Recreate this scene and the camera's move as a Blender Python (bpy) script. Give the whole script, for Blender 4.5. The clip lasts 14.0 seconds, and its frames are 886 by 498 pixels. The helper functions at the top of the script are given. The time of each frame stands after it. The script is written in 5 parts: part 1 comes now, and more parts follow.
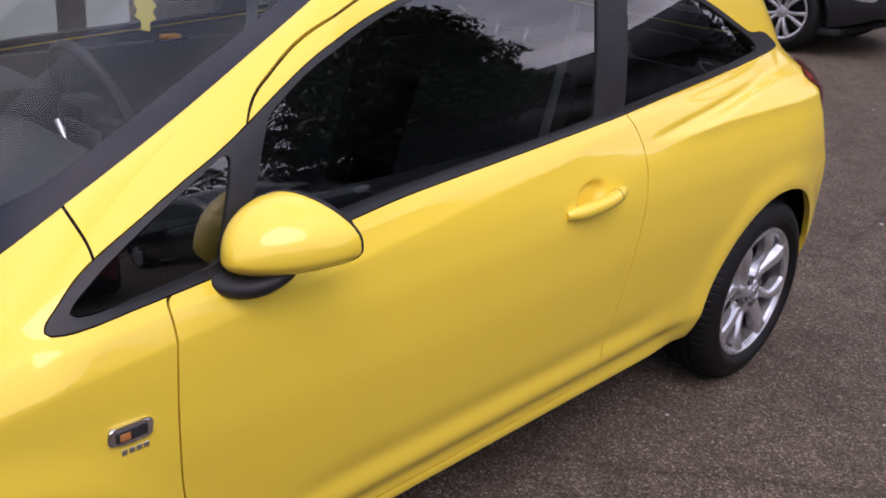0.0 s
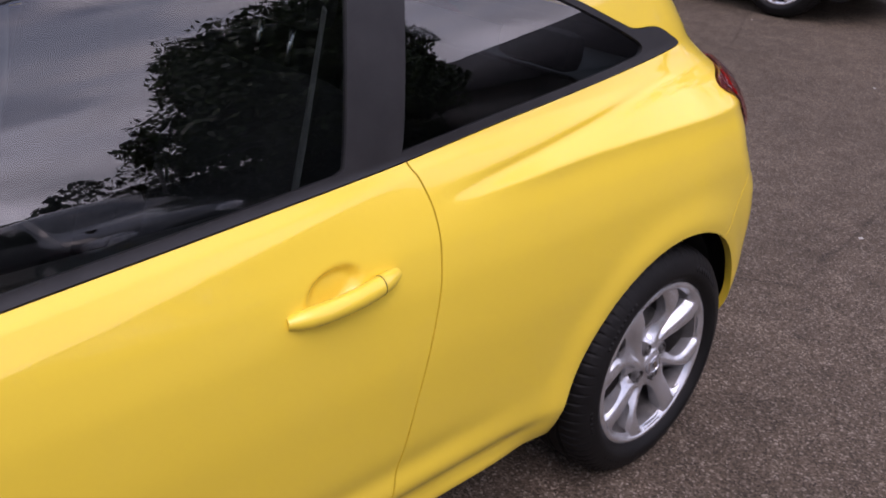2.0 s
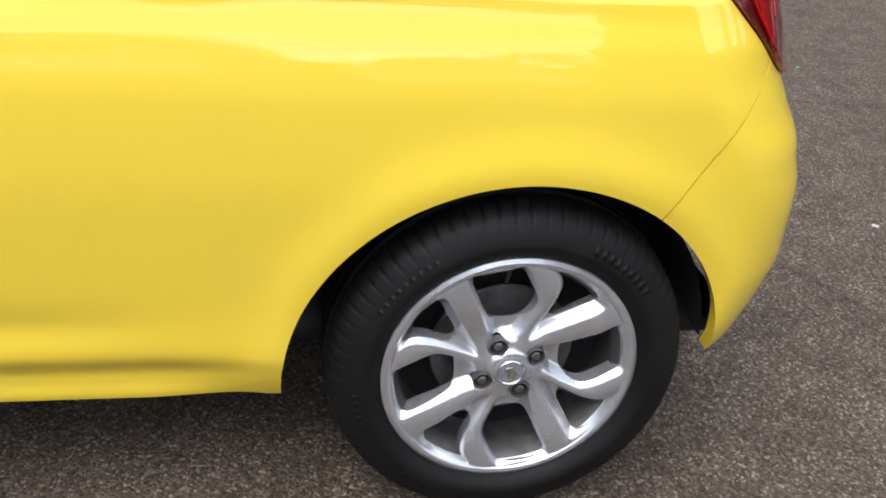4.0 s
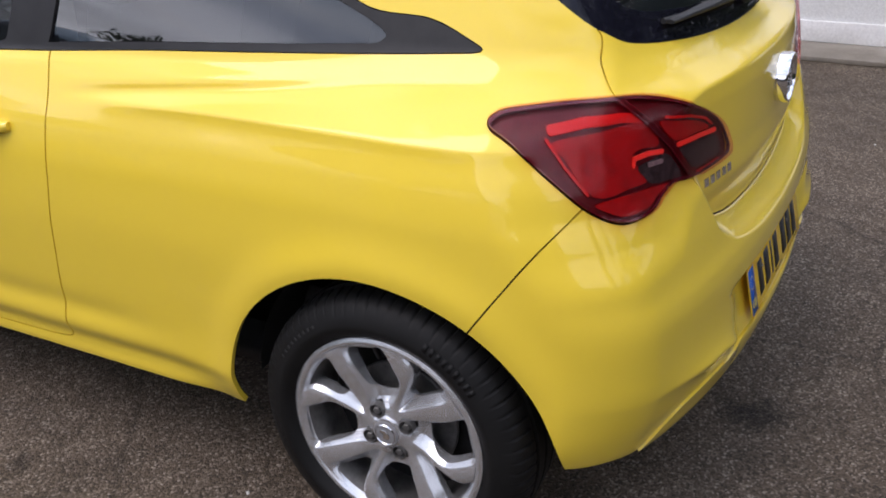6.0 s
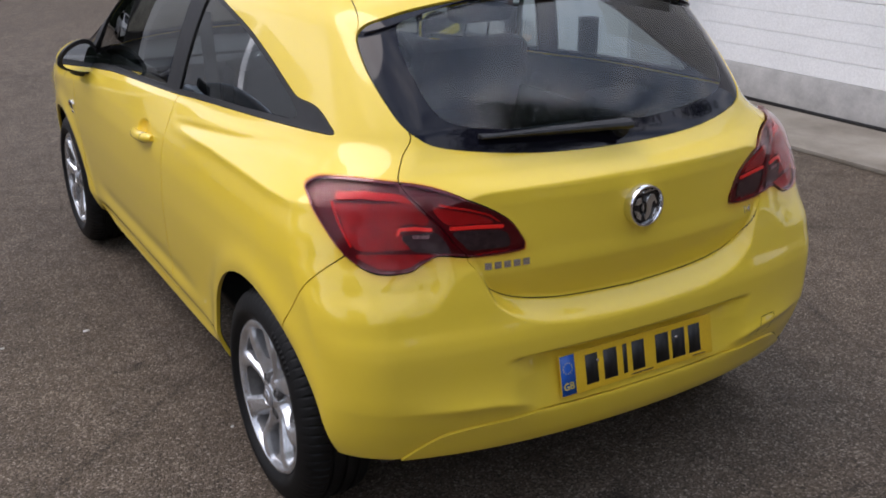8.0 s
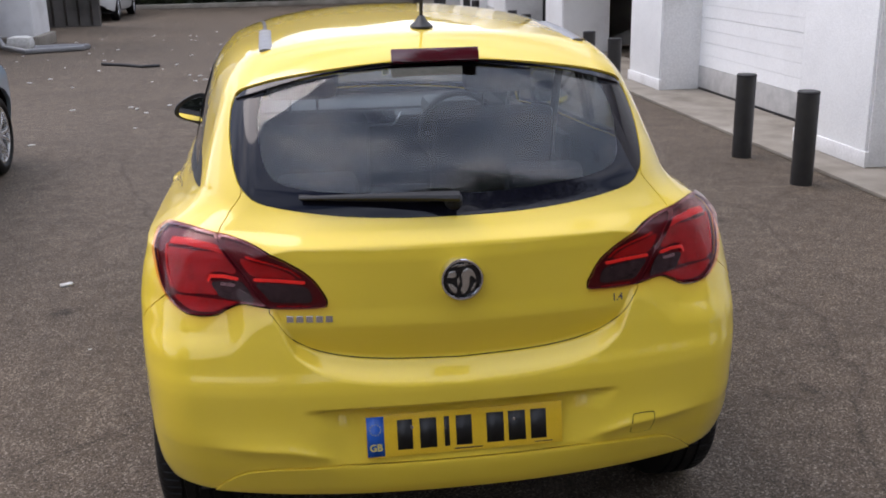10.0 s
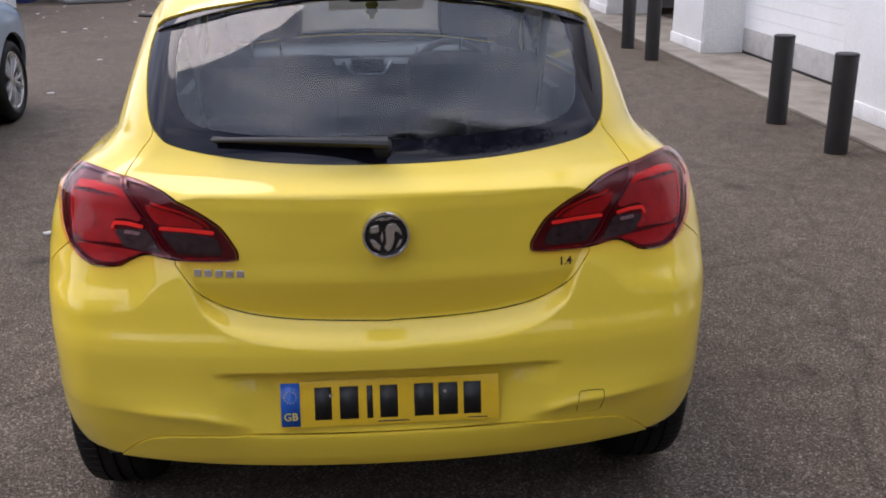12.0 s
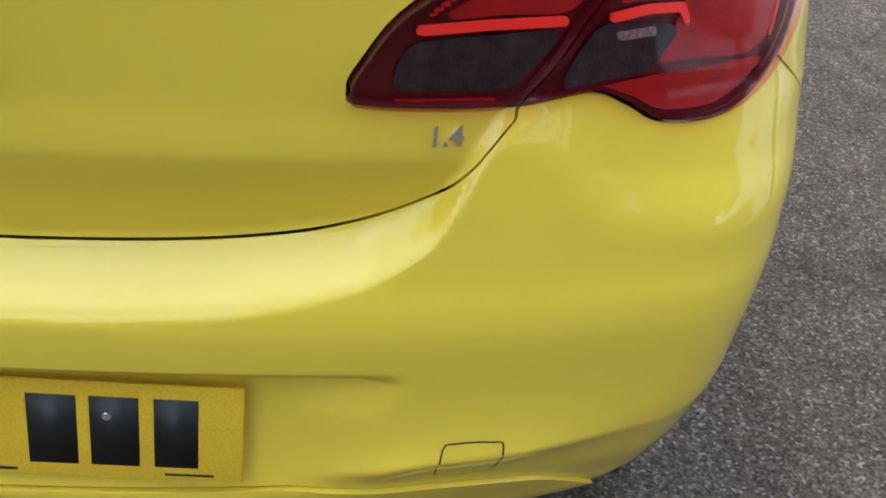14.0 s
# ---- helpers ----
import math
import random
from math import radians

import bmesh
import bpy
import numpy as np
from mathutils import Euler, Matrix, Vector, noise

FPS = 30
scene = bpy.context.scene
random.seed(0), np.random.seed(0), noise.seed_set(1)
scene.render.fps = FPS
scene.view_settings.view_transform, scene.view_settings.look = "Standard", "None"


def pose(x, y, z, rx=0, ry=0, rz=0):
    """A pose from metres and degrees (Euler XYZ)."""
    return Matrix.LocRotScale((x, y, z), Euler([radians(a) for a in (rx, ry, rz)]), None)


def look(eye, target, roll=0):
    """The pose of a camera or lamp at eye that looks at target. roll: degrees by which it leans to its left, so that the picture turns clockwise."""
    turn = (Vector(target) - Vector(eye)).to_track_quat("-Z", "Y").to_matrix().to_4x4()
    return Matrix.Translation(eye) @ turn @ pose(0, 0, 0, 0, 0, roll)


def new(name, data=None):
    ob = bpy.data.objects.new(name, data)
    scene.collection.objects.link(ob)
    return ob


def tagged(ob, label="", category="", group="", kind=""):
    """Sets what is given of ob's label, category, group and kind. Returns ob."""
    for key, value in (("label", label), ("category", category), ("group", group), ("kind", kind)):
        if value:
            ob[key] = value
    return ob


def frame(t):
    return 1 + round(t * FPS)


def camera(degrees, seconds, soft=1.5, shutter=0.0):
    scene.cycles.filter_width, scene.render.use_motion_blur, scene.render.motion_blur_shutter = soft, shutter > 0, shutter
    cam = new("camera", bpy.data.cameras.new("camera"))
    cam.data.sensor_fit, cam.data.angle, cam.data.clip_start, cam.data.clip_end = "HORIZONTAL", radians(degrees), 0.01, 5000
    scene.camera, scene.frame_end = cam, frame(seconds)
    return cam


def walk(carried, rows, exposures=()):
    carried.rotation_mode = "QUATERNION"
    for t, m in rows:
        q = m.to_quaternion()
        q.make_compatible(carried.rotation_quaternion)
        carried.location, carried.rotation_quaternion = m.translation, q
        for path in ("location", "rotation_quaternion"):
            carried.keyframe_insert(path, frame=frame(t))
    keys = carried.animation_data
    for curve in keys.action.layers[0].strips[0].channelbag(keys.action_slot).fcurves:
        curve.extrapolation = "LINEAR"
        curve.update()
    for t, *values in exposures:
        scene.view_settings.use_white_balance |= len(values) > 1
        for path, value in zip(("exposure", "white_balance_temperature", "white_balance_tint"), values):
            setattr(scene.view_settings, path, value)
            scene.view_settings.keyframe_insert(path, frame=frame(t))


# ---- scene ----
cam = camera(47.9, 14.0, 1.8)
PATH = [
    (0, (-2.055, 2.886, 1.605), (-0.819, 1.514, 0.838), 4.6),
    (0.5, (-2.047, 2.805, 1.615), (-0.821, 1.376, 0.941), 3.0),
    (1, (-2.063, 2.54, 1.657), (-0.766, 1.151, 1.033), 3.2),
    (1.5, (-2.033, 2.277, 1.636), (-0.728, 0.929, 0.944), 3.1),
    (2, (-1.931, 1.932, 1.594), (-0.674, 0.626, 0.75), 3.6),
    (2.5, (-1.972, 1.577, 1.544), (-0.706, 0.383, 0.558), 6.3),
    (2.7, (-2.033, 1.45, 1.515), (-0.731, 0.327, 0.494), 7.1),
    (4.8, (-2.158, -0.123, 1.202), (-0.478, 0.135, 0.147), 0.5),
    (5, (-2.081, -0.226, 1.278), (-0.457, 0.166, 0.178), -1.0),
    (5.5, (-2.084, -0.586, 1.36), (-0.435, 0.093, 0.453), -0.7),
    (6, (-2.208, -0.924, 1.512), (-0.634, -0.042, 0.648), -2.3),
    (6.5, (-2.301, -1.3, 1.603), (-0.884, -0.25, 0.659), -4.5),
    (7, (-2.229, -1.741, 1.666), (-0.936, -0.475, 0.815), -3.0),
    (7.5, (-1.985, -2.043, 1.664), (-0.862, -0.555, 0.94), -2.0),
    (8, (-1.65, -2.363, 1.663), (-0.7, -0.748, 0.963), -0.2),
    (8.5, (-1.244, -2.531, 1.635), (-0.543, -0.799, 0.923), -0.9),
    (8.7, (-1.12, -2.491, 1.651), (-0.411, -0.744, 0.985), 0.4),
    (10.8, (-0.158, -3.224, 1.688), (-0.097, -1.303, 1.136), -2.0),
    (11, (-0.151, -3.255, 1.683), (-0.085, -1.331, 1.143), -1.6),
    (11.5, (-0.118, -3.056, 1.653), (0.007, -1.132, 1.12), -0.6),
    (12, (-0.055, -2.706, 1.583), (0.107, -0.82, 0.936), -0.3),
    (12.5, (0.088, -2.322, 1.499), (0.194, -0.497, 0.687), 1.7),
    (13, (0.166, -1.919, 1.357), (0.382, -0.139, 0.471), 4.4),
    (13.5, (0.252, -1.565, 1.279), (0.505, 0.144, 0.272), 6.0),
    (14, (0.338, -1.25, 1.225), (0.549, 0.342, 0.032), 8.4),
]
EXPOSURES = [(0.0, -.34, 6500, 33), (1.0, -.36, 6500, 29), (2.0, -.32, 6500, 36), (2.5, -.34, 6500, 27), (4.9, .50, 6500, 16), (5.5, .15, 6500, 18), (6.0, -.22, 6500, 22), (6.5, -.38, 6500, 20), (8.5, -.37, 6500, 20), (11.0, -.04, 6500, 22), (12.0, -.13, 6500, 23), (12.5, .12, 6400, 20), (13.0, .46, 6050, 12), (14.0, .42, 5950, 10)]
walk(cam, [(t, look(eye, target, roll)) for t, eye, target, roll in PATH], EXPOSURES)

# ---- light: a bright, broken overcast with a veiled sun ----
SUN_HIGH, SUN_TURN = 56, 304
world = bpy.data.worlds.new("sky")
scene.world = world
world.use_nodes = True
wt = world.node_tree
bg = wt.nodes["Background"]
bg.inputs["Strength"].default_value = .118


def node(tree, kind, **inputs):
    n = tree.nodes.new(kind)
    for k, v in inputs.items():
        n.inputs[k.replace("_", " ")].default_value = v
    return n


def ramp(tree, source, stops):
    n = tree.nodes.new("ShaderNodeValToRGB")
    while len(n.color_ramp.elements) < len(stops):
        n.color_ramp.elements.new(.5)
    for e, (at, c) in zip(n.color_ramp.elements, stops):
        e.position, e.color = at, (*c, 1) if isinstance(c, tuple) else (c, c, c, 1)
    tree.links.new(source, n.inputs["Fac"])
    return n.outputs["Color"]


def blend(tree, fac, a, b, kind="MIX"):
    n = tree.nodes.new("ShaderNodeMix")
    n.data_type, n.blend_type = "RGBA", kind
    for sock, v in ((n.inputs["Factor"], fac), (n.inputs[6], a), (n.inputs[7], b)):
        if isinstance(v, (int, float)):
            sock.default_value = v
        elif isinstance(v, tuple):
            sock.default_value = (*v, 1)
        else:
            tree.links.new(v, sock)
    return n.outputs[2]


sky = wt.nodes.new("ShaderNodeTexSky")
sky.sky_type, sky.sun_disc = "NISHITA", False
sky.sun_elevation, sky.sun_rotation = radians(SUN_HIGH), radians(SUN_TURN)
coord = wt.nodes.new("ShaderNodeTexCoord")
stretch = wt.nodes.new("ShaderNodeMapping")
stretch.inputs["Scale"].default_value = (1.0, 1.0, 3.6)
stretch.inputs["Location"].default_value = (3.1, 1.7, .4)
wt.links.new(coord.outputs["Generated"], stretch.inputs["Vector"])
puffs = node(wt, "ShaderNodeTexNoise", Scale=2.1, Detail=6.0, Roughness=.48, Distortion=.5)
wt.links.new(stretch.outputs["Vector"], puffs.inputs["Vector"])
cover = ramp(wt, puffs.outputs["Fac"], [(.30, 0.0), (.50, 1.0)])
shade = node(wt, "ShaderNodeTexNoise", Scale=3.0, Detail=4.0, Roughness=.5)
wt.links.new(stretch.outputs["Vector"], shade.inputs["Vector"])
cloud = ramp(wt, shade.outputs["Fac"], [(.34, (5.0, 6.2, 7.8)), (.52, (7.9, 9.1, 10.6)), (.70, (13.2, 13.8, 14.3))])
up = wt.nodes.new("ShaderNodeSeparateXYZ")
wt.links.new(coord.outputs["Generated"], up.inputs[0])
haze = ramp(wt, up.outputs["Z"], [(.02, .85), (.16, .55), (.40, 0.0)])
# the veiled sun brightens the low sky on its own side
aim = wt.nodes.new("ShaderNodeVectorMath")
aim.operation = "DOT_PRODUCT"
wt.links.new(coord.outputs["Generated"], aim.inputs[0])
aim.inputs[1].default_value = (math.sin(radians(SUN_TURN)), math.cos(radians(SUN_TURN)), 0)
half = node(wt, "ShaderNodeMath")
half.operation = "MULTIPLY_ADD"
half.inputs[1].default_value = half.inputs[2].default_value = .5
wt.links.new(aim.outputs["Value"], half.inputs[0])
glow = ramp(wt, half.outputs[0], [(.16, (9.0, 9.8, 10.8)), (.66, (25.0, 26.6, 28.0))])
streak = node(wt, "ShaderNodeTexNoise", Scale=2.6, Detail=7.0, Roughness=.55, Distortion=.8)
wt.links.new(stretch.outputs["Vector"], streak.inputs["Vector"])
glow = blend(wt, 1.0, glow, ramp(wt, streak.outputs["Fac"], [(.34, .55), (.50, 1.0), (.62, 1.5)]), "MULTIPLY")
sky_tone = blend(wt, cover, sky.outputs["Color"], cloud)
# an overcast dome is brightest overhead
sky_tone = blend(wt, 1.0, sky_tone, ramp(wt, up.outputs["Z"], [(.10, .60), (.90, 1.05)]), "MULTIPLY")
sky_tone = blend(wt, 1.0, sky_tone, (1.75, 1.75, 1.75), "MULTIPLY")
wt.links.new(blend(wt, haze, sky_tone, glow), bg.inputs["Color"])

sun = new("sun", bpy.data.lights.new("sun", "SUN"))
sun.data.energy, sun.data.angle, sun.data.color = 2.0, radians(38), (1, .95, .87)
# the sky's sun_rotation turns from +y towards +x
_t, _h = radians(SUN_TURN), radians(SUN_HIGH)
sun.matrix_world = look((math.sin(_t) * math.cos(_h), math.cos(_t) * math.cos(_h), math.sin(_h)), (0, 0, 0))


# ---- materials ----
def shader(name, color=(.8, .8, .8), rough=.5, metal=0.0, **more):
    m = bpy.data.materials.new(name)
    m.use_nodes = True
    b = m.node_tree.nodes["Principled BSDF"]
    b.inputs["Base Color"].default_value = (*color, 1)
    b.inputs["Roughness"].default_value = rough
    b.inputs["Metallic"].default_value = metal
    for k, v in more.items():
        b.inputs[k.replace("_", " ")].default_value = v
    return m


def worn(name, dark, light, rough=.6, scale=6.0, fine=90.0, bump=.1, spread=(.3, .7), metal=0.0, island=0.0, **more):
    """A surface with stains at one scale and grain at another, in metres."""
    m = shader(name, light, rough, metal, **more)
    t = m.node_tree
    b = t.nodes["Principled BSDF"]
    place = t.nodes.new("ShaderNodeTexCoord")
    big, small = node(t, "ShaderNodeTexNoise", Scale=scale, Detail=6.0, Roughness=.6), node(t, "ShaderNodeTexNoise", Scale=fine, Detail=3.0, Roughness=.6)
    for n in (big, small):
        t.links.new(place.outputs["Object"], n.inputs["Vector"])
    tone = ramp(t, big.outputs["Fac"], [(spread[0], dark), (spread[1], light)])
    grain = ramp(t, small.outputs["Fac"], [(.3, .82), (.7, 1.0)])
    tone = blend(t, 1.0, tone, grain, "MULTIPLY")
    if island:
        info = t.nodes.new("ShaderNodeObjectInfo")
        tone = blend(t, 1.0, tone, ramp(t, info.outputs["Random"], [(0, 1 - island), (1, 1.0)]), "MULTIPLY")
    t.links.new(tone, b.inputs["Base Color"])
    if bump:
        bp = node(t, "ShaderNodeBump", Strength=bump, Distance=.004)
        t.links.new(small.outputs["Fac"], bp.inputs["Height"])
        t.links.new(bp.outputs["Normal"], b.inputs["Normal"])
    return m


def car_paint(name, color, dust=.04):
    """Solid paint under a clear coat, with a faint ripple and a trace of road dust."""
    m = shader(name, color, .42, 0, Specular_IOR_Level=.26, Coat_Weight=1.0, Coat_Roughness=.025, Coat_IOR=1.5)
    t = m.node_tree
    b = t.nodes["Principled BSDF"]
    place = t.nodes.new("ShaderNodeTexCoord")
    film, ripple = node(t, "ShaderNodeTexNoise", Scale=3.0, Detail=8.0, Roughness=.65), node(t, "ShaderNodeTexNoise", Scale=260.0, Detail=1.0)
    for n in (film, ripple):
        t.links.new(place.outputs["Object"], n.inputs["Vector"])
    fac = ramp(t, film.outputs["Fac"], [(.45, 0.0), (.8, dust)])
    t.links.new(blend(t, fac, color, (.35, .32, .27)), b.inputs["Base Color"])
    t.links.new(ramp(t, film.outputs["Fac"], [(.4, .02), (.8, .07)]), b.inputs["Coat Roughness"])
    bp = node(t, "ShaderNodeBump", Strength=.02, Distance=.0006)
    t.links.new(ripple.outputs["Fac"], bp.inputs["Height"])
    t.links.new(bp.outputs["Normal"], b.inputs["Coat Normal"])
    return m


def glazing(name, tint, ior, rough=0.0, gloss_color=(1, 1, 1)):
    m = bpy.data.materials.new(name)
    m.use_nodes = True
    t = m.node_tree
    t.nodes.remove(t.nodes["Principled BSDF"])
    clear, gloss, mix, facing, bend, scale = (t.nodes.new(k) for k in ("ShaderNodeBsdfTransparent", "ShaderNodeBsdfGlossy", "ShaderNodeMixShader", "ShaderNodeLayerWeight", "ShaderNodeMath", "ShaderNodeMath"))
    clear.inputs["Color"].default_value = (*tint, 1)
    gloss.inputs["Color"].default_value = (*gloss_color, 1)
    gloss.inputs["Roughness"].default_value = rough
    # gloss by viewing angle, the same from both sides of a thin pane
    head_on = ((ior - 1) / (ior + 1)) ** 2
    facing.inputs["Blend"].default_value = .5
    bend.operation, scale.operation = "POWER", "MULTIPLY_ADD"
    t.links.new(facing.outputs["Facing"], bend.inputs[0])
    bend.inputs[1].default_value = 5
    t.links.new(bend.outputs[0], scale.inputs[0])
    scale.inputs[1].default_value, scale.inputs[2].default_value = 1 - head_on, head_on
    t.links.new(scale.outputs[0], mix.inputs[0])
    t.links.new(clear.outputs[0], mix.inputs[1])
    t.links.new(gloss.outputs[0], mix.inputs[2])
    t.links.new(mix.outputs[0], t.nodes["Material Output"].inputs["Surface"])
    return m


PAINT = car_paint("yellow_paint", (.82, .592, .044))
RUBBER = worn("black_trim", (.012, .012, .013), (.021, .021, .022), .50, 20, 400, .05, Specular_IOR_Level=.35)
FRIT = shader("black_border", (.006, .006, .011), .05, Specular_IOR_Level=.3)
# near-black for hidden parts and joints; on the wheel disc it stands for shade
CAVITY = shader("dark_parts_and_shade", (.006, .006, .006), .9)
GLASS = glazing("window_glass", (.46, .51, .50), 2.0)
TINT = glazing("tinted_glass", (.74, .83, .88), 1.62)
CLEAR = glazing("windscreen_glass", (.86, .90, .88), 1.36)
LENS = glazing("lamp_lens", (.96, .72, .73), 1.25)
LENS_DEEP = shader("dark_red_lens", (.085, .004, .010), .10, Coat_Weight=1.0, Coat_Roughness=.03)
LAMP_DARK = worn("lamp_housing", (.070, .002, .005), (.11, .004, .008), .25, 60, 500, .0)
LAMP_RED = worn("lamp_red", (.26, .0015, .002), (.44, .004, .005), .22, 30, 700, .25)
LAMP_BAR = shader("lamp_bar", (1.0, .055, .035), .30)
LAMP_GLOW = shader("lamp_light_guide", (.56, .010, .008), .25)
LAMP_GREY = worn("lamp_smoked", (.014, .015, .016), (.038, .039, .041), .25, 60, 300, .3)
LAMP_MESH = worn("reflector_mesh", (.10, .10, .10), (.34, .34, .34), .3, 200, 900, .4)
AMBER = shader("amber_spot", (.95, .36, .03), .2)
AMBER_DIM = shader("smoked_amber", (.42, .16, .05), .15)
CHROME = shader("chrome", (.80, .80, .81), .07, 1.0)
RELIEF = shader("relief_metal", (.74, .75, .76), .22, 1.0)
GLOSS_BLACK = shader("gloss_black", (.010, .010, .012), .12)
PLATE_BLACK = shader("plate_black", (.008, .008, .008), .45)
GREY_TRIM = worn("grey_trim", (.16, .16, .165), (.24, .24, .245), .38, 30, 300, .05)
PLATE = worn("plate_yellow", (.76, .47, .020), (.82, .52, .026), .22, 14, 300, .02)
PLATE_YELLOW = shader("letter_yellow", (.62, .52, .12), .5)
PLATE_STAR = shader("star_yellow", (.35, .38, .20), .4)
PLATE_BLUE = shader("band_blue", (.012, .10, .45), .25)
MIRROR = shader("mirror_glass", (.85, .86, .87), .01, 1.0)
ALLOY = worn("silver_alloy", (.60, .61, .63), (.68, .69, .70), .27, 25, 600, .03, metal=.75, Coat_Weight=.6, Coat_Roughness=.10)
DRUM = worn("iron_and_barrel_shade", (.09, .088, .085), (.16, .155, .15), .5, 40, 300, .1, metal=.6)
TYRE = worn("tyre_rubber", (.0045, .0045, .0045), (.009, .0088, .0085), .58, 12, 500, .10, Specular_IOR_Level=.22)
FABRIC = worn("dark_cloth", (.012, .012, .014), (.022, .022, .025), .9, 20, 900, .2)
DASH = worn("dash_plastic", (.014, .014, .015), (.022, .022, .023), .6, 30, 800, .15)
LINING = worn("headlining", (.30, .29, .28), (.36, .35, .34), .9, 8, 500, .1)
CONCRETE = worn("apron_concrete", (.17, .145, .115), (.33, .30, .25), .85, 2.2, 120, .25)
RENDER_WHITE = worn("white_render", (.60, .59, .57), (.82, .82, .81), .75, 1.6, 60, .08, (.22, .55))
SHUTTER = worn("white_shutter", (.82, .83, .82), (.90, .91, .90), .45, 1.4, 90, .03, (.25, .6))
RAIL_GREY = worn("grey_rail", (.36, .355, .34), (.56, .55, .53), .5, 6, 120, .05)
BOLLARD = worn("black_bollard", (.010, .010, .011), (.024, .023, .022), .42, 9, 200, .12)
DARK_WALL = worn("dark_panel_and_bay_shade", (.05, .047, .043), (.17, .16, .15), .5, 1.3, 40, .05)
YELLOW_TOOL = worn("tool_yellow", (.45, .30, .03), (.62, .43, .05), .5, 5, 90, .05)
BLUE_BIN = worn("bin_blue", (.010, .022, .10), (.02, .04, .17), .55, 6, 120, .05)
BARK = worn("bark", (.035, .028, .021), (.10, .08, .06), .9, 14, 60, .5)
ROOF_TILE = worn("roof_slate", (.035, .035, .04), (.07, .068, .07), .8, 3, 60, .2)
LITTER = worn("litter_paper", (.45, .44, .40), (.7, .69, .66), .8, 20, 200, .05)
STEEL_POST = worn("lamp_post", (.12, .12, .12), (.20, .20, .20), .5, 8, 100, .05, metal=.5)


def foliage(name, dark, light):
    m = shader(name, light, .55)
    t = m.node_tree
    b = t.nodes["Principled BSDF"]
    geo = t.nodes.new("ShaderNodeNewGeometry")
    t.links.new(ramp(t, geo.outputs["Random Per Island"], [(0, dark), (1, light)]), b.inputs["Base Color"])
    b.inputs["Transmission Weight"].default_value = 0
    return m


LEAF = foliage("leaves", (.012, .024, .008), (.045, .075, .020))
HEDGE = foliage("hedge_leaves", (.008, .014, .006), (.028, .042, .014))
CONIFER = foliage("conifer_leaves", (.006, .013, .008), (.018, .032, .016))


OIL_STAINS = [(0.0, -0.56, 0.1), (-1.59, 1.91, 0.09), (-0.95, 0.99, 0.06), (2.18, 2.89, 0.1), (0.04, -0.57, 0.12), (-0.78, -1.01, 0.03), (-0.69, -1.2, 0.03), (1.54, 0.43, 0.05)]


def asphalt():
    """Worn tarmac: pale and dark chippings in a brown-grey binder, with stains and fine cracks."""
    m = shader("asphalt", (.06, .055, .05), .72, Specular_IOR_Level=.2)
    t = m.node_tree
    b = t.nodes["Principled BSDF"]
    place = t.nodes.new("ShaderNodeTexCoord")
    stone = node(t, "ShaderNodeTexVoronoi", Scale=180.0, Randomness=1.0)
    grit = node(t, "ShaderNodeTexNoise", Scale=330.0, Detail=3.0, Roughness=.7)
    patch = node(t, "ShaderNodeTexNoise", Scale=.8, Detail=7.0, Roughness=.62)
    mottle = node(t, "ShaderNodeTexNoise", Scale=7.0, Detail=4.0, Roughness=.6)
    warp = node(t, "ShaderNodeTexNoise", Scale=1.3, Detail=4.0)
    lines = node(t, "ShaderNodeTexVoronoi", Scale=.42)
    lines.feature = "DISTANCE_TO_EDGE"
    for n in (stone, grit, patch, mottle, warp):
        t.links.new(place.outputs["Object"], n.inputs["Vector"])
    t.links.new(blend(t, .22, place.outputs["Object"], warp.outputs["Color"], "ADD"), lines.inputs["Vector"])
    split_rgb = t.nodes.new("ShaderNodeSeparateColor")
    t.links.new(stone.outputs["Color"], split_rgb.inputs[0])
    chips = ramp(t, split_rgb.outputs[0], [(.0, (.043, .0325, .0226)), (.40, (.090, .0685, .0482)), (.72, (.130, .1000, .0720)), (.91, (.190, .150, .115)), (.98, (.295, .248, .202))])
    tone = blend(t, 1.0, chips, ramp(t, grit.outputs["Fac"], [(.3, .70), (.7, 1.18)]), "MULTIPLY")
    tone = blend(t, 1.0, tone, ramp(t, patch.outputs["Fac"], [(.30, .84), (.52, 1.02), (.75, 1.16)]), "MULTIPLY")
    tone = blend(t, 1.0, tone, ramp(t, mottle.outputs["Fac"], [(.3, .76), (.62, 1.12)]), "MULTIPLY")
    tone = blend(t, 1.0, tone, ramp(t, lines.outputs["Distance"], [(.0, .68), (.006, 1.0)]), "MULTIPLY")
    # oil stains with ragged edges
    ragged = blend(t, .16, place.outputs["Object"], mottle.outputs["Color"], "ADD")
    for x, y, r in OIL_STAINS:
        far = t.nodes.new("ShaderNodeVectorMath")
        far.operation = "DISTANCE"
        t.links.new(ragged, far.inputs[0])
        far.inputs[1].default_value = (x + .08, y + .08, .08)
        tone = blend(t, 1.0, tone, ramp(t, far.outputs["Value"], [(r * .3, .50), (r, 1.0)]), "MULTIPLY")
    t.links.new(tone, b.inputs["Base Color"])
    h = blend(t, .5, ramp(t, stone.outputs["Distance"], [(.0, 1.0), (.8, 0.0)]), grit.outputs["Fac"])
    bp = node(t, "ShaderNodeBump", Strength=1.0, Distance=.006)
    t.links.new(h, bp.inputs["Height"])
    t.links.new(bp.outputs["Normal"], b.inputs["Normal"])
    return m


ASPHALT = asphalt()
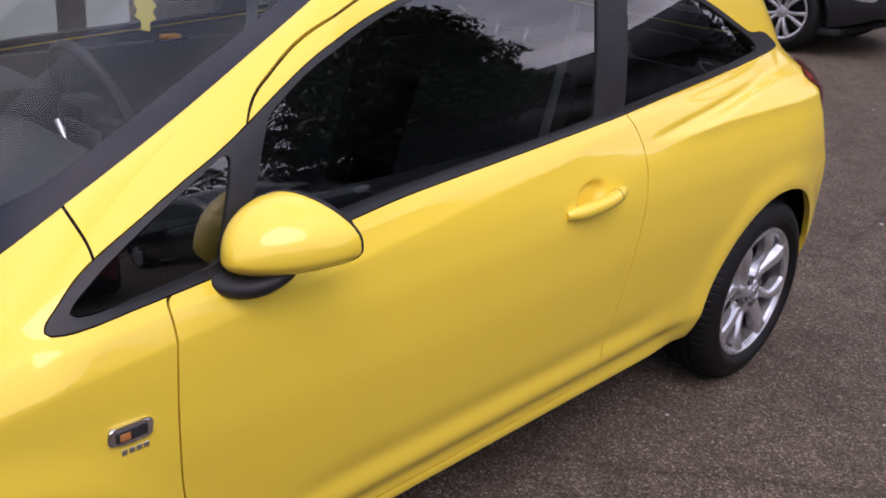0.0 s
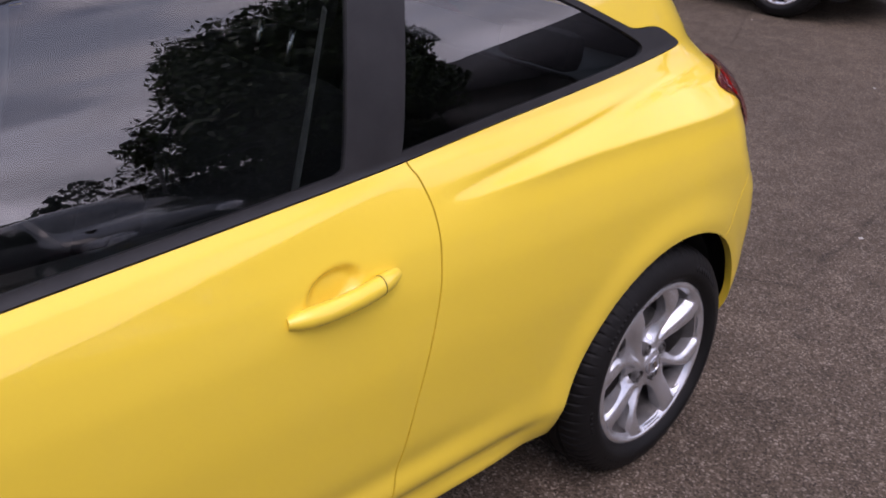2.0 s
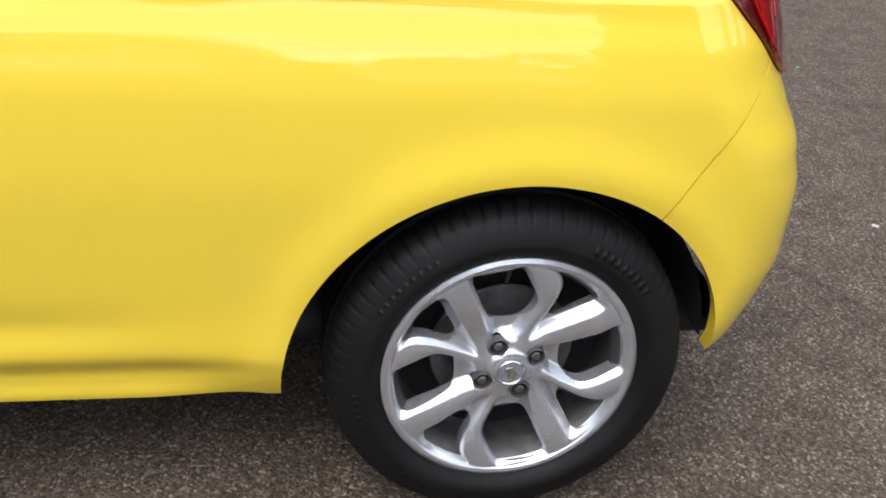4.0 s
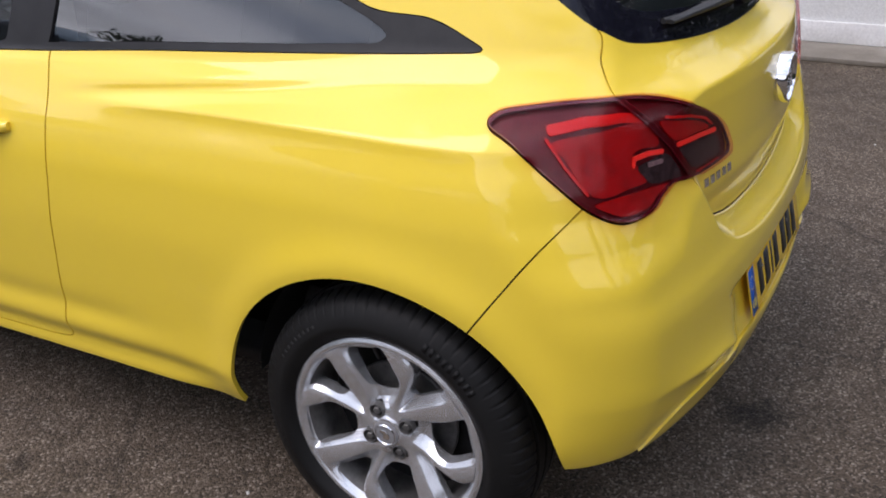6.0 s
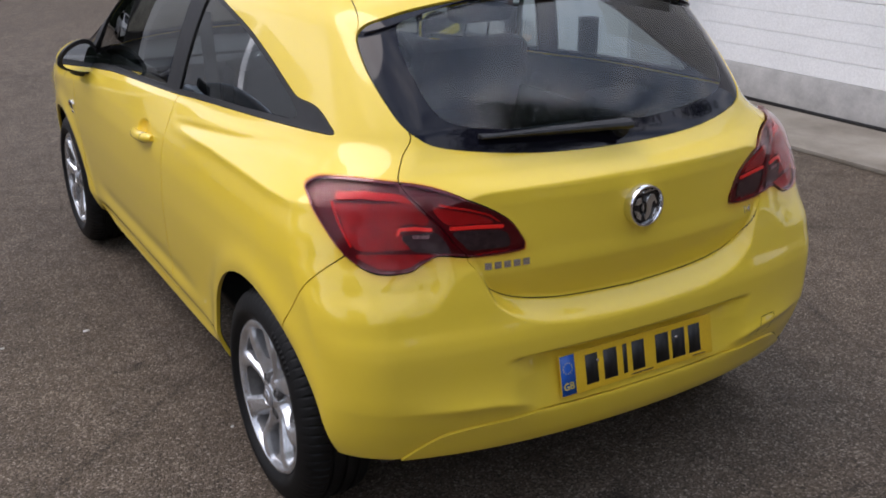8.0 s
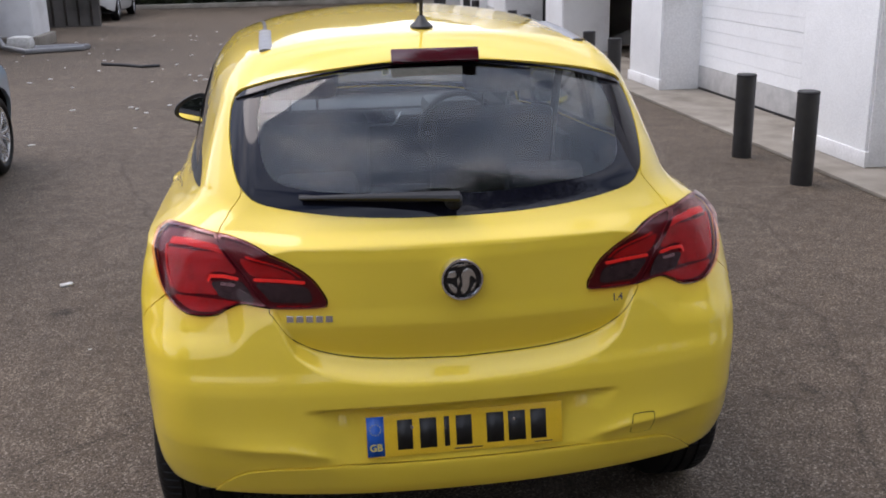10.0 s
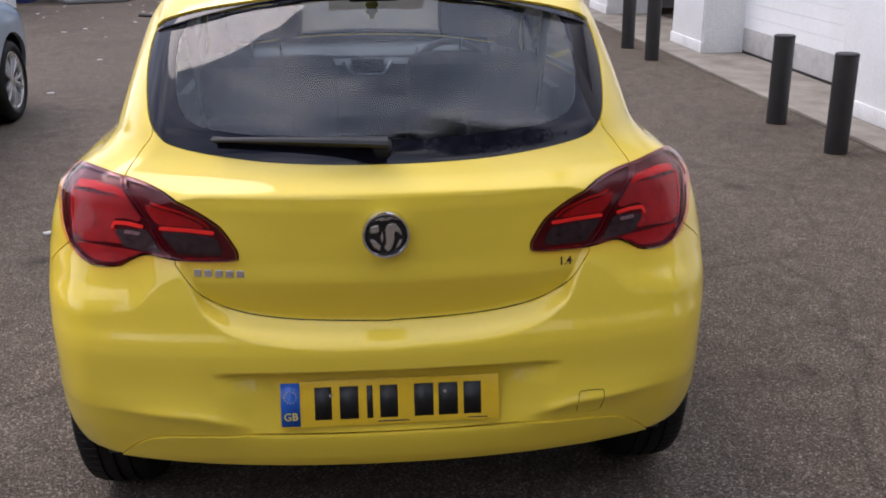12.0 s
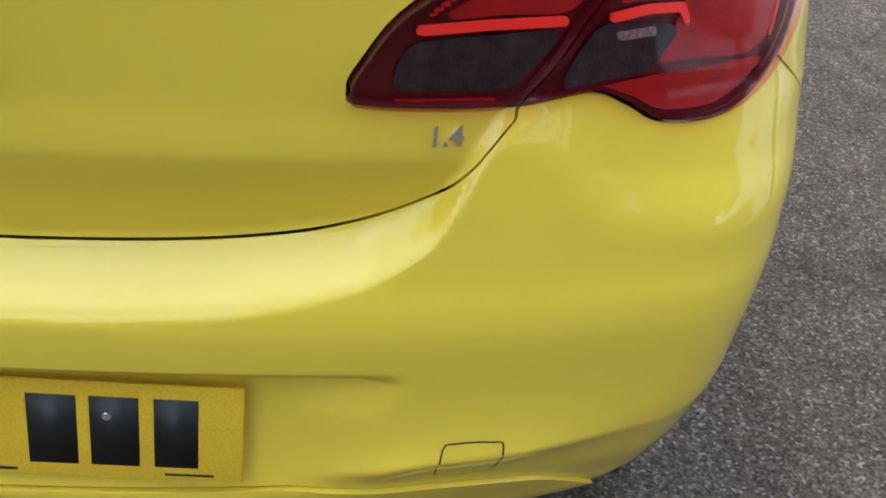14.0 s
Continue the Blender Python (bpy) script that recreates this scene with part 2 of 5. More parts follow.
# ---- the hatchback's outer skin as one smooth field ----
# The rear axle stands at y = 0, the nose points to +y, the ground is z = 0; negative inside.
def spline(pairs):
    """A monotone cubic through (t, value) pairs."""
    t, v = np.array(pairs, float).T
    h, d = np.diff(t), np.diff(v) / np.diff(t)
    m = np.zeros(len(t))
    same = d[1:] * d[:-1] > 0
    w1, w2 = 2 * h[1:] + h[:-1], h[1:] + 2 * h[:-1]
    safe = np.where(same, d[1:], 1), np.where(same, d[:-1], 1)
    m[1:-1] = np.where(same, (w1 + w2) / (w1 / safe[1] + w2 / safe[0]), 0)
    m[0], m[-1] = d[0], d[-1]

    def value(s):
        s = np.asarray(s, float)
        i = np.clip(np.searchsorted(t, s) - 1, 0, len(h) - 1)
        u = np.clip((s - t[i]) / h[i], -.3, 1.3)
        return (v[i] * (1 + 2 * u) * (1 - u) ** 2 + v[i + 1] * u * u * (3 - 2 * u)
                + h[i] * (m[i] * u * (1 - u) ** 2 + m[i + 1] * u * u * (u - 1)))
    return value


def step(a, b, s):
    u = np.clip((s - a) / (b - a), 0, 1)
    return u * u * (3 - 2 * u)


def bevelled(a, b, s, r=.22):
    """A straight ramp from 0 to 1 between a and b, its two ends slightly rounded."""
    def area(u):
        return np.where(u < 0, 0, np.where(u > 1, u - .5, u * u / 2))
    u = (s - a) / (b - a)
    return (area(u + r) - area(u - r)) / (2 * r)


def fillet(a, b, r):
    """The overlap of two half spaces, its edge rounded with radius r."""
    corner = np.hypot(np.maximum(a + r, 0), np.maximum(b + r, 0)) - r
    return np.where(np.minimum(a, b) > -r, corner, np.maximum(a, b))


WHEELBASE, HUB_Z = 2.511, .305
flank = spline([(.14, .70), (.20, .755), (.25, .787), (.31, .818), (.36, .832), (.42, .834), (.55, .844), (.68, .852), (.78, .850),
                (.86, .838), (.93, .812), (.985, .782), (1.02, .759), (1.06, .749), (1.10, .738), (1.20, .710), (1.30, .675), (1.40, .630), (1.50, .58)])
belt = spline([(-.6, 1.08), (.1, 1.050), (.84, 1.005), (1.57, .962), (2.3, .897), (3.4, .85)])
roof_line = spline([(-.3, 1.395), (-.12, 1.422), (0, 1.445), (.4, 1.470), (.9, 1.479), (1.3, 1.468), (1.6, 1.430), (1.9, 1.37)])
bonnet_line = spline([(1.8, 1.07), (2.2, 1.025), (2.5, .985), (2.9, .92), (3.2, .83), (3.4, .70)])
gate_line = spline([(.55, -.508), (.66, -.522), (.70, -.531), (.750, -.545), (.772, -.549), (.82, -.545), (.88, -.544), (.93, -.543), (.962, -.534), (1.005, -.490), (1.035, -.463),
                    (1.10, -.423), (1.20, -.343), (1.30, -.240), (1.385, -.132), (1.48, -.01)])
gate_bow = spline([(.55, .17), (.83, .20), (.95, .28), (1.08, .30), (1.20, .335), (1.30, .36), (1.48, .46)])
bumper_line = spline([(.20, -.49), (.28, -.548), (.34, -.580), (.40, -.591), (.46, -.588), (.56, -.588), (.595, -.587), (.625, -.582), (.66, -.571),
                      (.72, -.557), (.79, -.540), (.88, -.53)])
shelf_line = spline([(0, .619), (.2, .627), (.35, .654), (.42, .694), (.478, .785), (.52, .775), (.60, .72), (.95, .70)])
corner_r = spline([(.20, .13), (.45, .105), (.55, .105), (.62, .110), (.75, .118), (.84, .110), (.95, .105), (1.1, .10), (1.5, .08)])


crease = spline([(.6, .99), (.87, .978), (1.3, .93), (1.93, .866), (2.42, .824), (3, .79)])
haunch = spline([(-.6, .934), (-.22, .936), (.36, .938), (.56, .932), (.9, .925)])
groove = spline([(-.6, 1.03), (-.077, 1.011), (.347, .972), (.616, .947), (.9, .925)])
ridge_line = spline([(.25, .405), (.31, .412), (.38, .436), (.46, .452), (.7, .46), (.95, .46)])


def half_width(y, z):
    back = np.clip((.9 - y) / 1.1, 0, 1.5) ** 1.6
    # above the belt line the glass follows one even curve
    up = np.maximum(z - 1.02, -.15)
    glass = .759 + .32 * (1.0 - np.clip(belt(y), .9, 1.0)) - .2115 * up - .337 * up ** 2
    over = step(-.022, .018, z - belt(y))
    w = flank(z) * (1 - over) + glass * over
    w = w - back * (.075 * step(.92, 1.075, z) + .20 * np.maximum(z - 1.0, 0) - .30 * np.maximum(z - 1.04, 0) ** 2) - .16 * np.maximum(-y - .05, 0) ** 1.5
    w = w - .085 * np.maximum(y - 2.25, 0) ** 2 - .05 * np.maximum(y - 1.2, 0) ** 2 * step(.93, 1.15, z)
    for hub in (0, WHEELBASE):
        w = w + .010 * np.exp(-((np.hypot(y - hub, z - HUB_Z) - .385) / .05) ** 2)
    # the shoulder crease, the haunch with its groove, and the hollow above the sill
    w = w + .008 * np.exp(-np.hypot(z - crease(y), .006) / .040) * step(.75, 1.1, y) * (1 - step(2.5, 2.9, y))
    w = w + .014 * np.exp(-np.hypot(z - haunch(y), .003) / .021) * (1 - step(.45, .80, y)) * step(-.42, -.12, y)
    w = w - .0115 * np.exp(-((z - groove(y)) / .014) ** 2) * (1 - step(.55, .82, y)) * step(-.2, .25, y)
    w = w - .019 * np.exp(-(((y - 1.036) / .053) ** 2 + ((z - .856 - .10 * (1.036 - y)) / .031) ** 2) ** 3)
    along = step(.38, .60, y) * (1 - step(1.80, 2.05, y))
    # the door tucks in at its foot and the sill stands out below it
    w = w - .012 * np.exp(-((z - .322) / .027) ** 2) * along + .010 * (1 - step(.262, .300, z)) * along
    return w - .006 * np.exp(-((z - .415) / .035) ** 2) * step(.50, .80, y) * (1 - step(1.75, 2.0, y))


def pane_field(p):
    """The side glass alone: one even curve, with none of the body's edges in it."""
    x, y, z = np.abs(p[..., 0]), p[..., 1], p[..., 2]
    up = np.maximum(z - 1.02, -.15)
    back = np.clip((.9 - y) / 1.1, 0, 1.5) ** 1.6
    w = .759 - .2115 * up - .337 * up ** 2 - back * (.075 + .20 * np.maximum(z - 1.0, 0) - .30 * np.maximum(z - 1.04, 0) ** 2) - .05 * np.maximum(y - 1.2, 0) ** 2
    return x - w


def tail(x, z):
    gate = gate_line(z) + gate_bow(z) * x ** 2 + .15 * x ** 4
    gate = gate - .024 * (1 - step(.535, .565, x)) * step(1.378, 1.392, z + .30 * x ** 2) * (1 - step(1.41, 1.47, z + .30 * x ** 2))
    # the fold under the window, turned down towards the lamps
    gate = gate - .012 * np.exp(-np.hypot(z - .976 + .05 * x ** 2 + .5 * np.maximum(x - .40, 0) ** 1.5, .003) / .022) * (1 - step(.46, .56, x))
    bumper = bumper_line(z) + (.10 + .07 * (1 - step(.33, .50, z))) * x ** 2 + .12 * x ** 4
    # the number plate's recess, the flared ridge beside it and the lip below
    bumper = bumper + .036 * np.clip((z - .395) / .14, 0, 1) * (1 - step(.546, .560, z)) * (1 - step(.275, .40, x - .5 * np.maximum(z - .5, 0)))
    bumper = bumper - .025 * np.exp(-np.hypot(z - ridge_line(x), .005) / .032) * step(.30, .42, x) * (1 - .8 * step(.50, .72, x))
    s = bevelled(0, .045 - .015 * step(.30, .42, x) + .090 * step(.45, .60, x), z - shelf_line(x))
    return gate * s + bumper * (1 - s)


def top(x, y):
    roof = roof_line(y) - .16 * x ** 2 - .25 * x ** 4
    screen = 1.425 - .50 * (y - 1.62) - .03 * (y - 1.62) ** 2 - .22 * x ** 2
    return np.maximum(np.minimum(roof, screen), bonnet_line(y) - .10 * x ** 2 - .10 * x ** 4)


def field(p):
    x, y, z = np.abs(p[..., 0]), p[..., 1], p[..., 2]
    side = x - half_width(y, z)
    rear = (tail(x, z) - y) * (1 - .28 * step(.98, 1.06, z))
    front = y - (3.40 - .22 * x ** 2 - .45 * x ** 4 - .35 * np.maximum(z - .62, 0) ** 2)
    a = fillet(side, rear, corner_r(z))
    a = fillet(a, front, .22)
    return fillet(a, (z - top(x, y)) * .92, .06)

# ---- small builders ----
def mesh_of(name, verts, faces, normals=None, smooth=True):
    me = bpy.data.meshes.new(name)
    me.from_pydata([tuple(v) for v in verts], [], [tuple(f) for f in faces])
    me.validate()
    if smooth:
        me.shade_smooth()
    if normals is not None:
        me.normals_split_custom_set_from_vertices([tuple(n) for n in normals])
    return me


def put(name, me, material, parent=None, label=""):
    ob = new(name, me)
    if material is not None:
        me.materials.append(material)
    if parent is not None:
        ob.parent = parent
    return tagged(ob, label)


def part(name, bm, material, parent=None, label="", smooth=True, angle=35):
    """Links a bmesh as one mesh object under a thing or a part."""
    me = bpy.data.meshes.new(name)
    bmesh.ops.recalc_face_normals(bm, faces=bm.faces)
    if smooth:
        for e in bm.edges:
            e.smooth = len(e.link_faces) == 2 and e.calc_face_angle(0) < radians(angle)
    bm.to_mesh(me)
    bm.free()
    for p in me.polygons:
        p.use_smooth = smooth
    return put(name, me, material, parent, label)


def thing(name, label, category, group="", at=(0, 0, 0), turn=0):
    ob = new(name)
    ob.empty_display_size = .1
    ob.matrix_basis = pose(*at, 0, 0, turn)
    return tagged(ob, label, category, group)


def block(bm, lo, hi, bevel=0.0, m=None, seg=2):
    """A box from corner lo to corner hi, its edges rounded."""
    made = bmesh.ops.create_cube(bm, size=1)["verts"]
    for v in made:
        v.co = Vector([l + (c + .5) * (h - l) for l, h, c in zip(lo, hi, v.co)])
    if bevel:
        edges = list({e for v in made for e in v.link_edges})
        made = bmesh.ops.bevel(bm, geom=edges, offset=bevel, segments=seg, profile=.6, affect="EDGES")["verts"]
    if m is not None:
        bmesh.ops.transform(bm, matrix=m, verts=made)
    return bm


def boxed(lo, hi, bevel=0.0, m=None):
    return block(bmesh.new(), lo, hi, bevel, m)


def lathe(profile, n=64, m=None, ring=None):
    """A surface of revolution about the x axis through (x, r) pairs. ring(i, k) may shift the radius."""
    bm = bmesh.new()
    rows = []
    for k in range(n):
        a = 2 * math.pi * k / n
        row = []
        for i, (x, r) in enumerate(profile):
            r += ring(i, k) if ring else 0
            row.append(bm.verts.new((x, r * math.cos(a), r * math.sin(a))))
        rows.append(row)
    for k in range(n):
        a, b = rows[k], rows[(k + 1) % n]
        for i in range(len(profile) - 1):
            bm.faces.new((a[i], a[i + 1], b[i + 1], b[i]))
    bmesh.ops.remove_doubles(bm, verts=bm.verts, dist=1e-5)
    if m is not None:
        bm.transform(m)
    return bm


def tube(points, r, n=10, closed=False, flat=1.0, bm=None, caps=True):
    """A round bar along points; r is one radius or one for each point."""
    bm = bm or bmesh.new()
    pts = [Vector(p) for p in points]
    rs = r if isinstance(r, (list, tuple)) else [r] * len(pts)
    rings, up = [], Vector((0, 0, 1))
    for i, p in enumerate(pts):
        a = pts[(i - 1) % len(pts)] if closed or i else p
        b = pts[(i + 1) % len(pts)] if closed or i < len(pts) - 1 else p
        ahead = (b - a).normalized()
        side = ahead.cross(up)
        side = ahead.cross(Vector((0, 1, 0))) if side.length < .05 else side
        side.normalize()
        over = side.cross(ahead).normalized()
        rings.append([bm.verts.new(p + rs[i] * (math.cos(q) * side + flat * math.sin(q) * over)) for q in (2 * math.pi * k / n for k in range(n))])
    for i in range(len(rings) - (0 if closed else 1)):
        a, b = rings[i], rings[(i + 1) % len(rings)]
        for k in range(n):
            bm.faces.new((a[k], a[(k + 1) % n], b[(k + 1) % n], b[k]))
    if caps and not closed:
        bm.faces.new(rings[0][::-1])
        bm.faces.new(rings[-1])
    return bm


def slab(outline, depth, m=None, bevel=0.0, bm=None):
    """A flat outline of (x, y) corners raised to the given depth, its upper rim bevelled."""
    bm = bm or bmesh.new()
    low = [bm.verts.new((x, y, 0)) for x, y in outline]
    high = [bm.verts.new((x, y, depth)) for x, y in outline]
    n = len(outline)
    for i in range(n):
        bm.faces.new((low[i], low[(i + 1) % n], high[(i + 1) % n], high[i]))
    cap = bm.faces.new(high)
    bm.faces.new(low[::-1])
    made = low + high
    if bevel:
        more = bmesh.ops.bevel(bm, geom=list(cap.edges), offset=bevel, segments=2, affect="EDGES")["verts"]
        made = list({*[v for v in made if v.is_valid], *more})
    if m is not None:
        bmesh.ops.transform(bm, matrix=m, verts=made)
    return bm


def loop(points, n=6):
    """A closed smooth curve through 2D points."""
    p = np.array(points, float)
    out = []
    for i in range(len(p)):
        a, b, c, d = p[i - 1], p[i], p[(i + 1) % len(p)], p[(i + 2) % len(p)]
        for u in np.arange(n) / n:
            out.append(.5 * (2 * b + (c - a) * u + (2 * a - 5 * b + 4 * c - d) * u * u + (3 * b - a - 3 * c + d) * u ** 3))
    return np.array(out)


# ---- cutting the skin into panels ----
def signed(poly, q):
    """Signed distance of 2D points q from the closed outline poly, negative inside."""
    poly = np.asarray(poly, float)
    lo, hi = poly.min(0) - .06, poly.max(0) + .06
    out = np.full(len(q), .5)
    near = np.nonzero(((q > lo) & (q < hi)).all(1))[0]
    if not len(near):
        return out
    p = q[near]
    best, inside = np.full(len(p), 9.0), np.zeros(len(p), bool)
    for a, b in zip(poly, np.roll(poly, -1, 0)):
        ab = b - a
        u = np.clip(((p - a) @ ab) / max(ab @ ab, 1e-12), 0, 1)
        best = np.minimum(best, np.hypot(*(p - a - u[:, None] * ab).T))
        crosses = (a[1] > p[:, 1]) != (b[1] > p[:, 1])
        inside ^= crosses & (p[:, 0] < (b[0] - a[0]) * (p[:, 1] - a[1]) / (b[1] - a[1] + 1e-15) + a[0])
    out[near] = np.where(inside, -best, best)
    return out


def keep_below(v, t, s, level):
    """The part of a triangle mesh where the vertex values s stay below the level."""
    s = np.where(np.abs(s - level) < 1e-7, level + 1e-7, s) - level
    neg = s < 0
    count = neg[t].sum(1)
    tris = [t[count == 3]]
    made, index = [], {}

    def mid(a, b):
        key = (a, b) if a < b else (b, a)
        if key not in index:
            u = s[key[0]] / (s[key[0]] - s[key[1]])
            index[key] = len(v) + len(made)
            made.append(v[key[0]] + u * (v[key[1]] - v[key[0]]))
        return index[key]

    extra = []
    for tri in t[(count == 1) | (count == 2)]:
        k = [i for i in range(3) if neg[tri[i]] == (neg[tri].sum() == 1)][0]
        a, b, c = (int(tri[(k + i) % 3]) for i in range(3))
        ab, ac = mid(a, b), mid(a, c)
        if neg[a]:
            extra.append((a, ab, ac))
        else:
            extra += [(ab, b, c), (ab, c, ac)]
    verts = np.vstack([v, np.array(made)]) if made else v
    faces = np.vstack([tris[0], np.array(extra, int)]) if extra else tris[0]
    used, back = np.unique(faces, return_inverse=True)
    return verts[used], back.reshape(-1, 3)


def split(mesh, s, gap=.002):
    """Two meshes, inside and outside of s = 0, with a joint of twice the gap between them."""
    v, t = mesh
    return keep_below(v, t, s(v), -gap), keep_below(v, t, -s(v), -gap)


def gradient(p, field=field):
    e, g = 1.5e-3, []
    for k in range(3):
        d = np.zeros(3)
        d[k] = e
        g.append(field(p + d) - field(p - d))
    g = np.stack(g, -1)
    return g / np.maximum(np.linalg.norm(g, axis=-1, keepdims=True), 1e-9)


def mirrored(mesh):
    v, t = mesh
    return v * (-1, 1, 1), t[:, ::-1]


def whole(mesh):
    """A half panel that touches x = 0, joined to its mirror image."""
    v, t = mesh
    v = v.copy()
    v[np.abs(v[:, 0]) < 1e-5, 0] = 0
    both, faces = np.vstack([v, v * (-1, 1, 1)]), np.vstack([t, t[:, ::-1] + len(v)])
    _, first, back = np.unique(both.round(6), axis=0, return_index=True, return_inverse=True)
    return both[first], np.ravel(back)[faces]


def panel(name, mesh, material, parent, label="", lift=0.0, rim=.012, shape=None, field=field):
    """A panel of the skin with returned edges. lift: how far it stands proud; shape: a further displacement of its points."""
    v, t = mesh
    t = t[(t[:, 0] != t[:, 1]) & (t[:, 1] != t[:, 2]) & (t[:, 0] != t[:, 2])]
    n = gradient(v, field)
    face = np.cross(v[t[:, 1]] - v[t[:, 0]], v[t[:, 2]] - v[t[:, 0]])
    t = np.where(((face * n[t].sum(1)).sum(1) < 0)[:, None], t[:, ::-1], t)
    v = v + n * lift
    if shape is not None:
        v, n = shape(v, n, t)
    e = np.vstack([t[:, [0, 1]], t[:, [1, 2]], t[:, [2, 0]]])
    _, index, count = np.unique(np.sort(e, 1), axis=0, return_index=True, return_counts=True)
    open_edges = e[index[count == 1]]
    mid = open_edges[np.abs(v[open_edges][:, :, 0]).max(1) > 1e-5]
    a, b = mid[:, 0], mid[:, 1]
    base, k = len(v), len(mid)
    verts = np.vstack([v, v[a], v[b], v[a] - n[a] * rim, v[b] - n[b] * rim])
    i = np.arange(k) + base
    faces = [tuple(f) for f in t.tolist()] + [tuple(f) for f in np.stack([i, i + 2 * k, i + 3 * k, i + k], 1).tolist()] if rim else t.tolist()
    normals = np.vstack([n, np.zeros((4 * k, 3))])
    return put(name, mesh_of(name, verts, faces, normals), material, parent, label)


def half_skin(dx, field=field, nose=4.0, fine=1.6, near_box=((-.30, .45, .55), (.30, 2.9, .80)), fold=1):
    """The left half of a skin, found along rays from a small box inside the car to a large one around it."""
    ys = np.concatenate([np.arange(-1.1, fine, dx), np.arange(fine, nose + .01, dx * 2)])
    zs = np.concatenate([np.arange(.10, .62, dx), np.arange(.62, .83, dx / fold), np.arange(.83, 2.11, dx)])
    xs = np.arange(-1.1, 1e-9, dx)
    xs[-1] = 0
    far, quads = [], []

    def sheet(u, v, place):
        a, b = np.meshgrid(u, v, indexing="ij")
        base = sum(len(f) for f in far)
        far.append(np.stack([c + 0 * a for c in place(a, b)], -1).reshape(-1, 3))
        i = base + np.arange(len(u) * len(v)).reshape(len(u), len(v))
        quads.append(np.stack([i[:-1, :-1], i[1:, :-1], i[1:, 1:], i[:-1, 1:]], -1).reshape(-1, 4))

    sheet(ys[::-1], zs, lambda a, b: (xs[0], a, b))
    sheet(xs, zs, lambda a, b: (a, ys[0], b))
    sheet(xs[::-1], ys, lambda a, b: (a, b, zs[-1]))
    sheet(xs[::-1], zs, lambda a, b: (a, ys[-1], b))
    far, q = np.vstack(far), np.vstack(quads)
    _, first, back = np.unique(far.round(5), axis=0, return_index=True, return_inverse=True)
    far, q = far[first], np.ravel(back)[q]
    near = np.clip(far, *near_box)
    lo, hi = np.zeros(len(far)), np.ones(len(far))
    for _ in range(22):
        m = (lo + hi) / 2
        inside = field(near + m[:, None] * (far - near)) < 0
        lo, hi = np.where(inside, m, lo), np.where(inside, hi, m)
    return near + lo[:, None] * (far - near), np.vstack([q[:, [0, 1, 2]], q[:, [0, 2, 3]]])

# ---- the yellow hatchback: outlines of its panels, in metres ----
# side view (y, z); rear view (|x|, z); lamps along the corner (|x| + y, z)
DLO = loop([(2.322, .897), (2.20, .906), (2.053, .918), (1.90, .931), (1.726, .948), (1.569, .962), (1.246, .981), (1.08, .991), (.838, 1.005), (.575, 1.025), (.337, 1.038), (.10, 1.050),
            (-.08, 1.060), (-.150, 1.066), (-.125, 1.085), (-.05, 1.116), (.05, 1.125), (.109, 1.145), (.263, 1.207), (.416, 1.260), (.604, 1.308), (.769, 1.340), (.874, 1.352),
            (1.122, 1.355), (1.362, 1.337), (1.569, 1.293), (1.75, 1.226), (1.951, 1.112), (2.054, 1.062), (2.128, 1.026), (2.236, .972), (2.293, .932)])
DOOR_GLASS = loop([(1.97, .948), (1.815, .961), (1.576, .980), (1.236, .998), (1.03, 1.011), (.968, 1.017), (.953, 1.04), (.915, 1.20), (.887, 1.31), (.893, 1.333),
                   (.93, 1.340), (1.122, 1.343), (1.362, 1.326), (1.569, 1.282), (1.75, 1.214), (1.86, 1.150), (1.885, 1.125), (1.92, 1.06)])
QUARTER_GLASS = loop([(.827, 1.022), (.81, 1.024), (.57, 1.042), (.337, 1.054), (.12, 1.066), (.04, 1.075), (.06, 1.105), (.263, 1.192), (.416, 1.246), (.604, 1.295), (.72, 1.317),
                      (.752, 1.310), (.775, 1.24), (.818, 1.06), (.826, 1.032)])
SAIL_GLASS = loop([(2.285, .915), (2.18, .922), (2.07, .933), (2.036, .940), (2.02, .970), (1.968, 1.082), (1.978, 1.090), (2.054, 1.052), (2.143, 1.008), (2.235, .957)])
DOOR = loop([(2.136, .910), (2.141, .852), (2.145, .758), (2.144, .653), (2.136, .557), (2.115, .45), (2.06, .365), (1.97, .315), (1.85, .296), (1.5, .293), (1.1, .297), (.93, .303),
             (.893, .325), (.876, .409), (.852, .537), (.832, .647), (.811, .756), (.801, .847), (.799, .921), (.811, .976), (.824, 1.012), (.815, 1.09), (.795, 1.22), (.771, 1.335),
             (.765, 1.366), (.80, 1.380), (.90, 1.386), (1.086, 1.388), (1.335, 1.371), (1.549, 1.328), (1.733, 1.264), (1.85, 1.196), (1.90, 1.155), (1.932, 1.10), (1.965, 1.02),
             (1.995, .955), (2.03, .928), (2.08, .917)])
REAR_GLASS = loop([(-.4, 1.383), (-.15, 1.383), (.12, 1.383), (.35, 1.360), (.49, 1.333), (.552, 1.300), (.570, 1.22), (.557, 1.125), (.530, 1.082), (.475, 1.056), (.31, 1.036), (.12, 1.028),
                   (-.15, 1.028), (-.4, 1.028)])
REAR_CLEAR = loop([(-.4, 1.372), (-.15, 1.372), (.12, 1.372), (.34, 1.350), (.455, 1.325), (.485, 1.28), (.490, 1.22), (.475, 1.14), (.43, 1.105), (.31, 1.088), (.12, 1.078), (-.15, 1.078), (-.4, 1.078)])
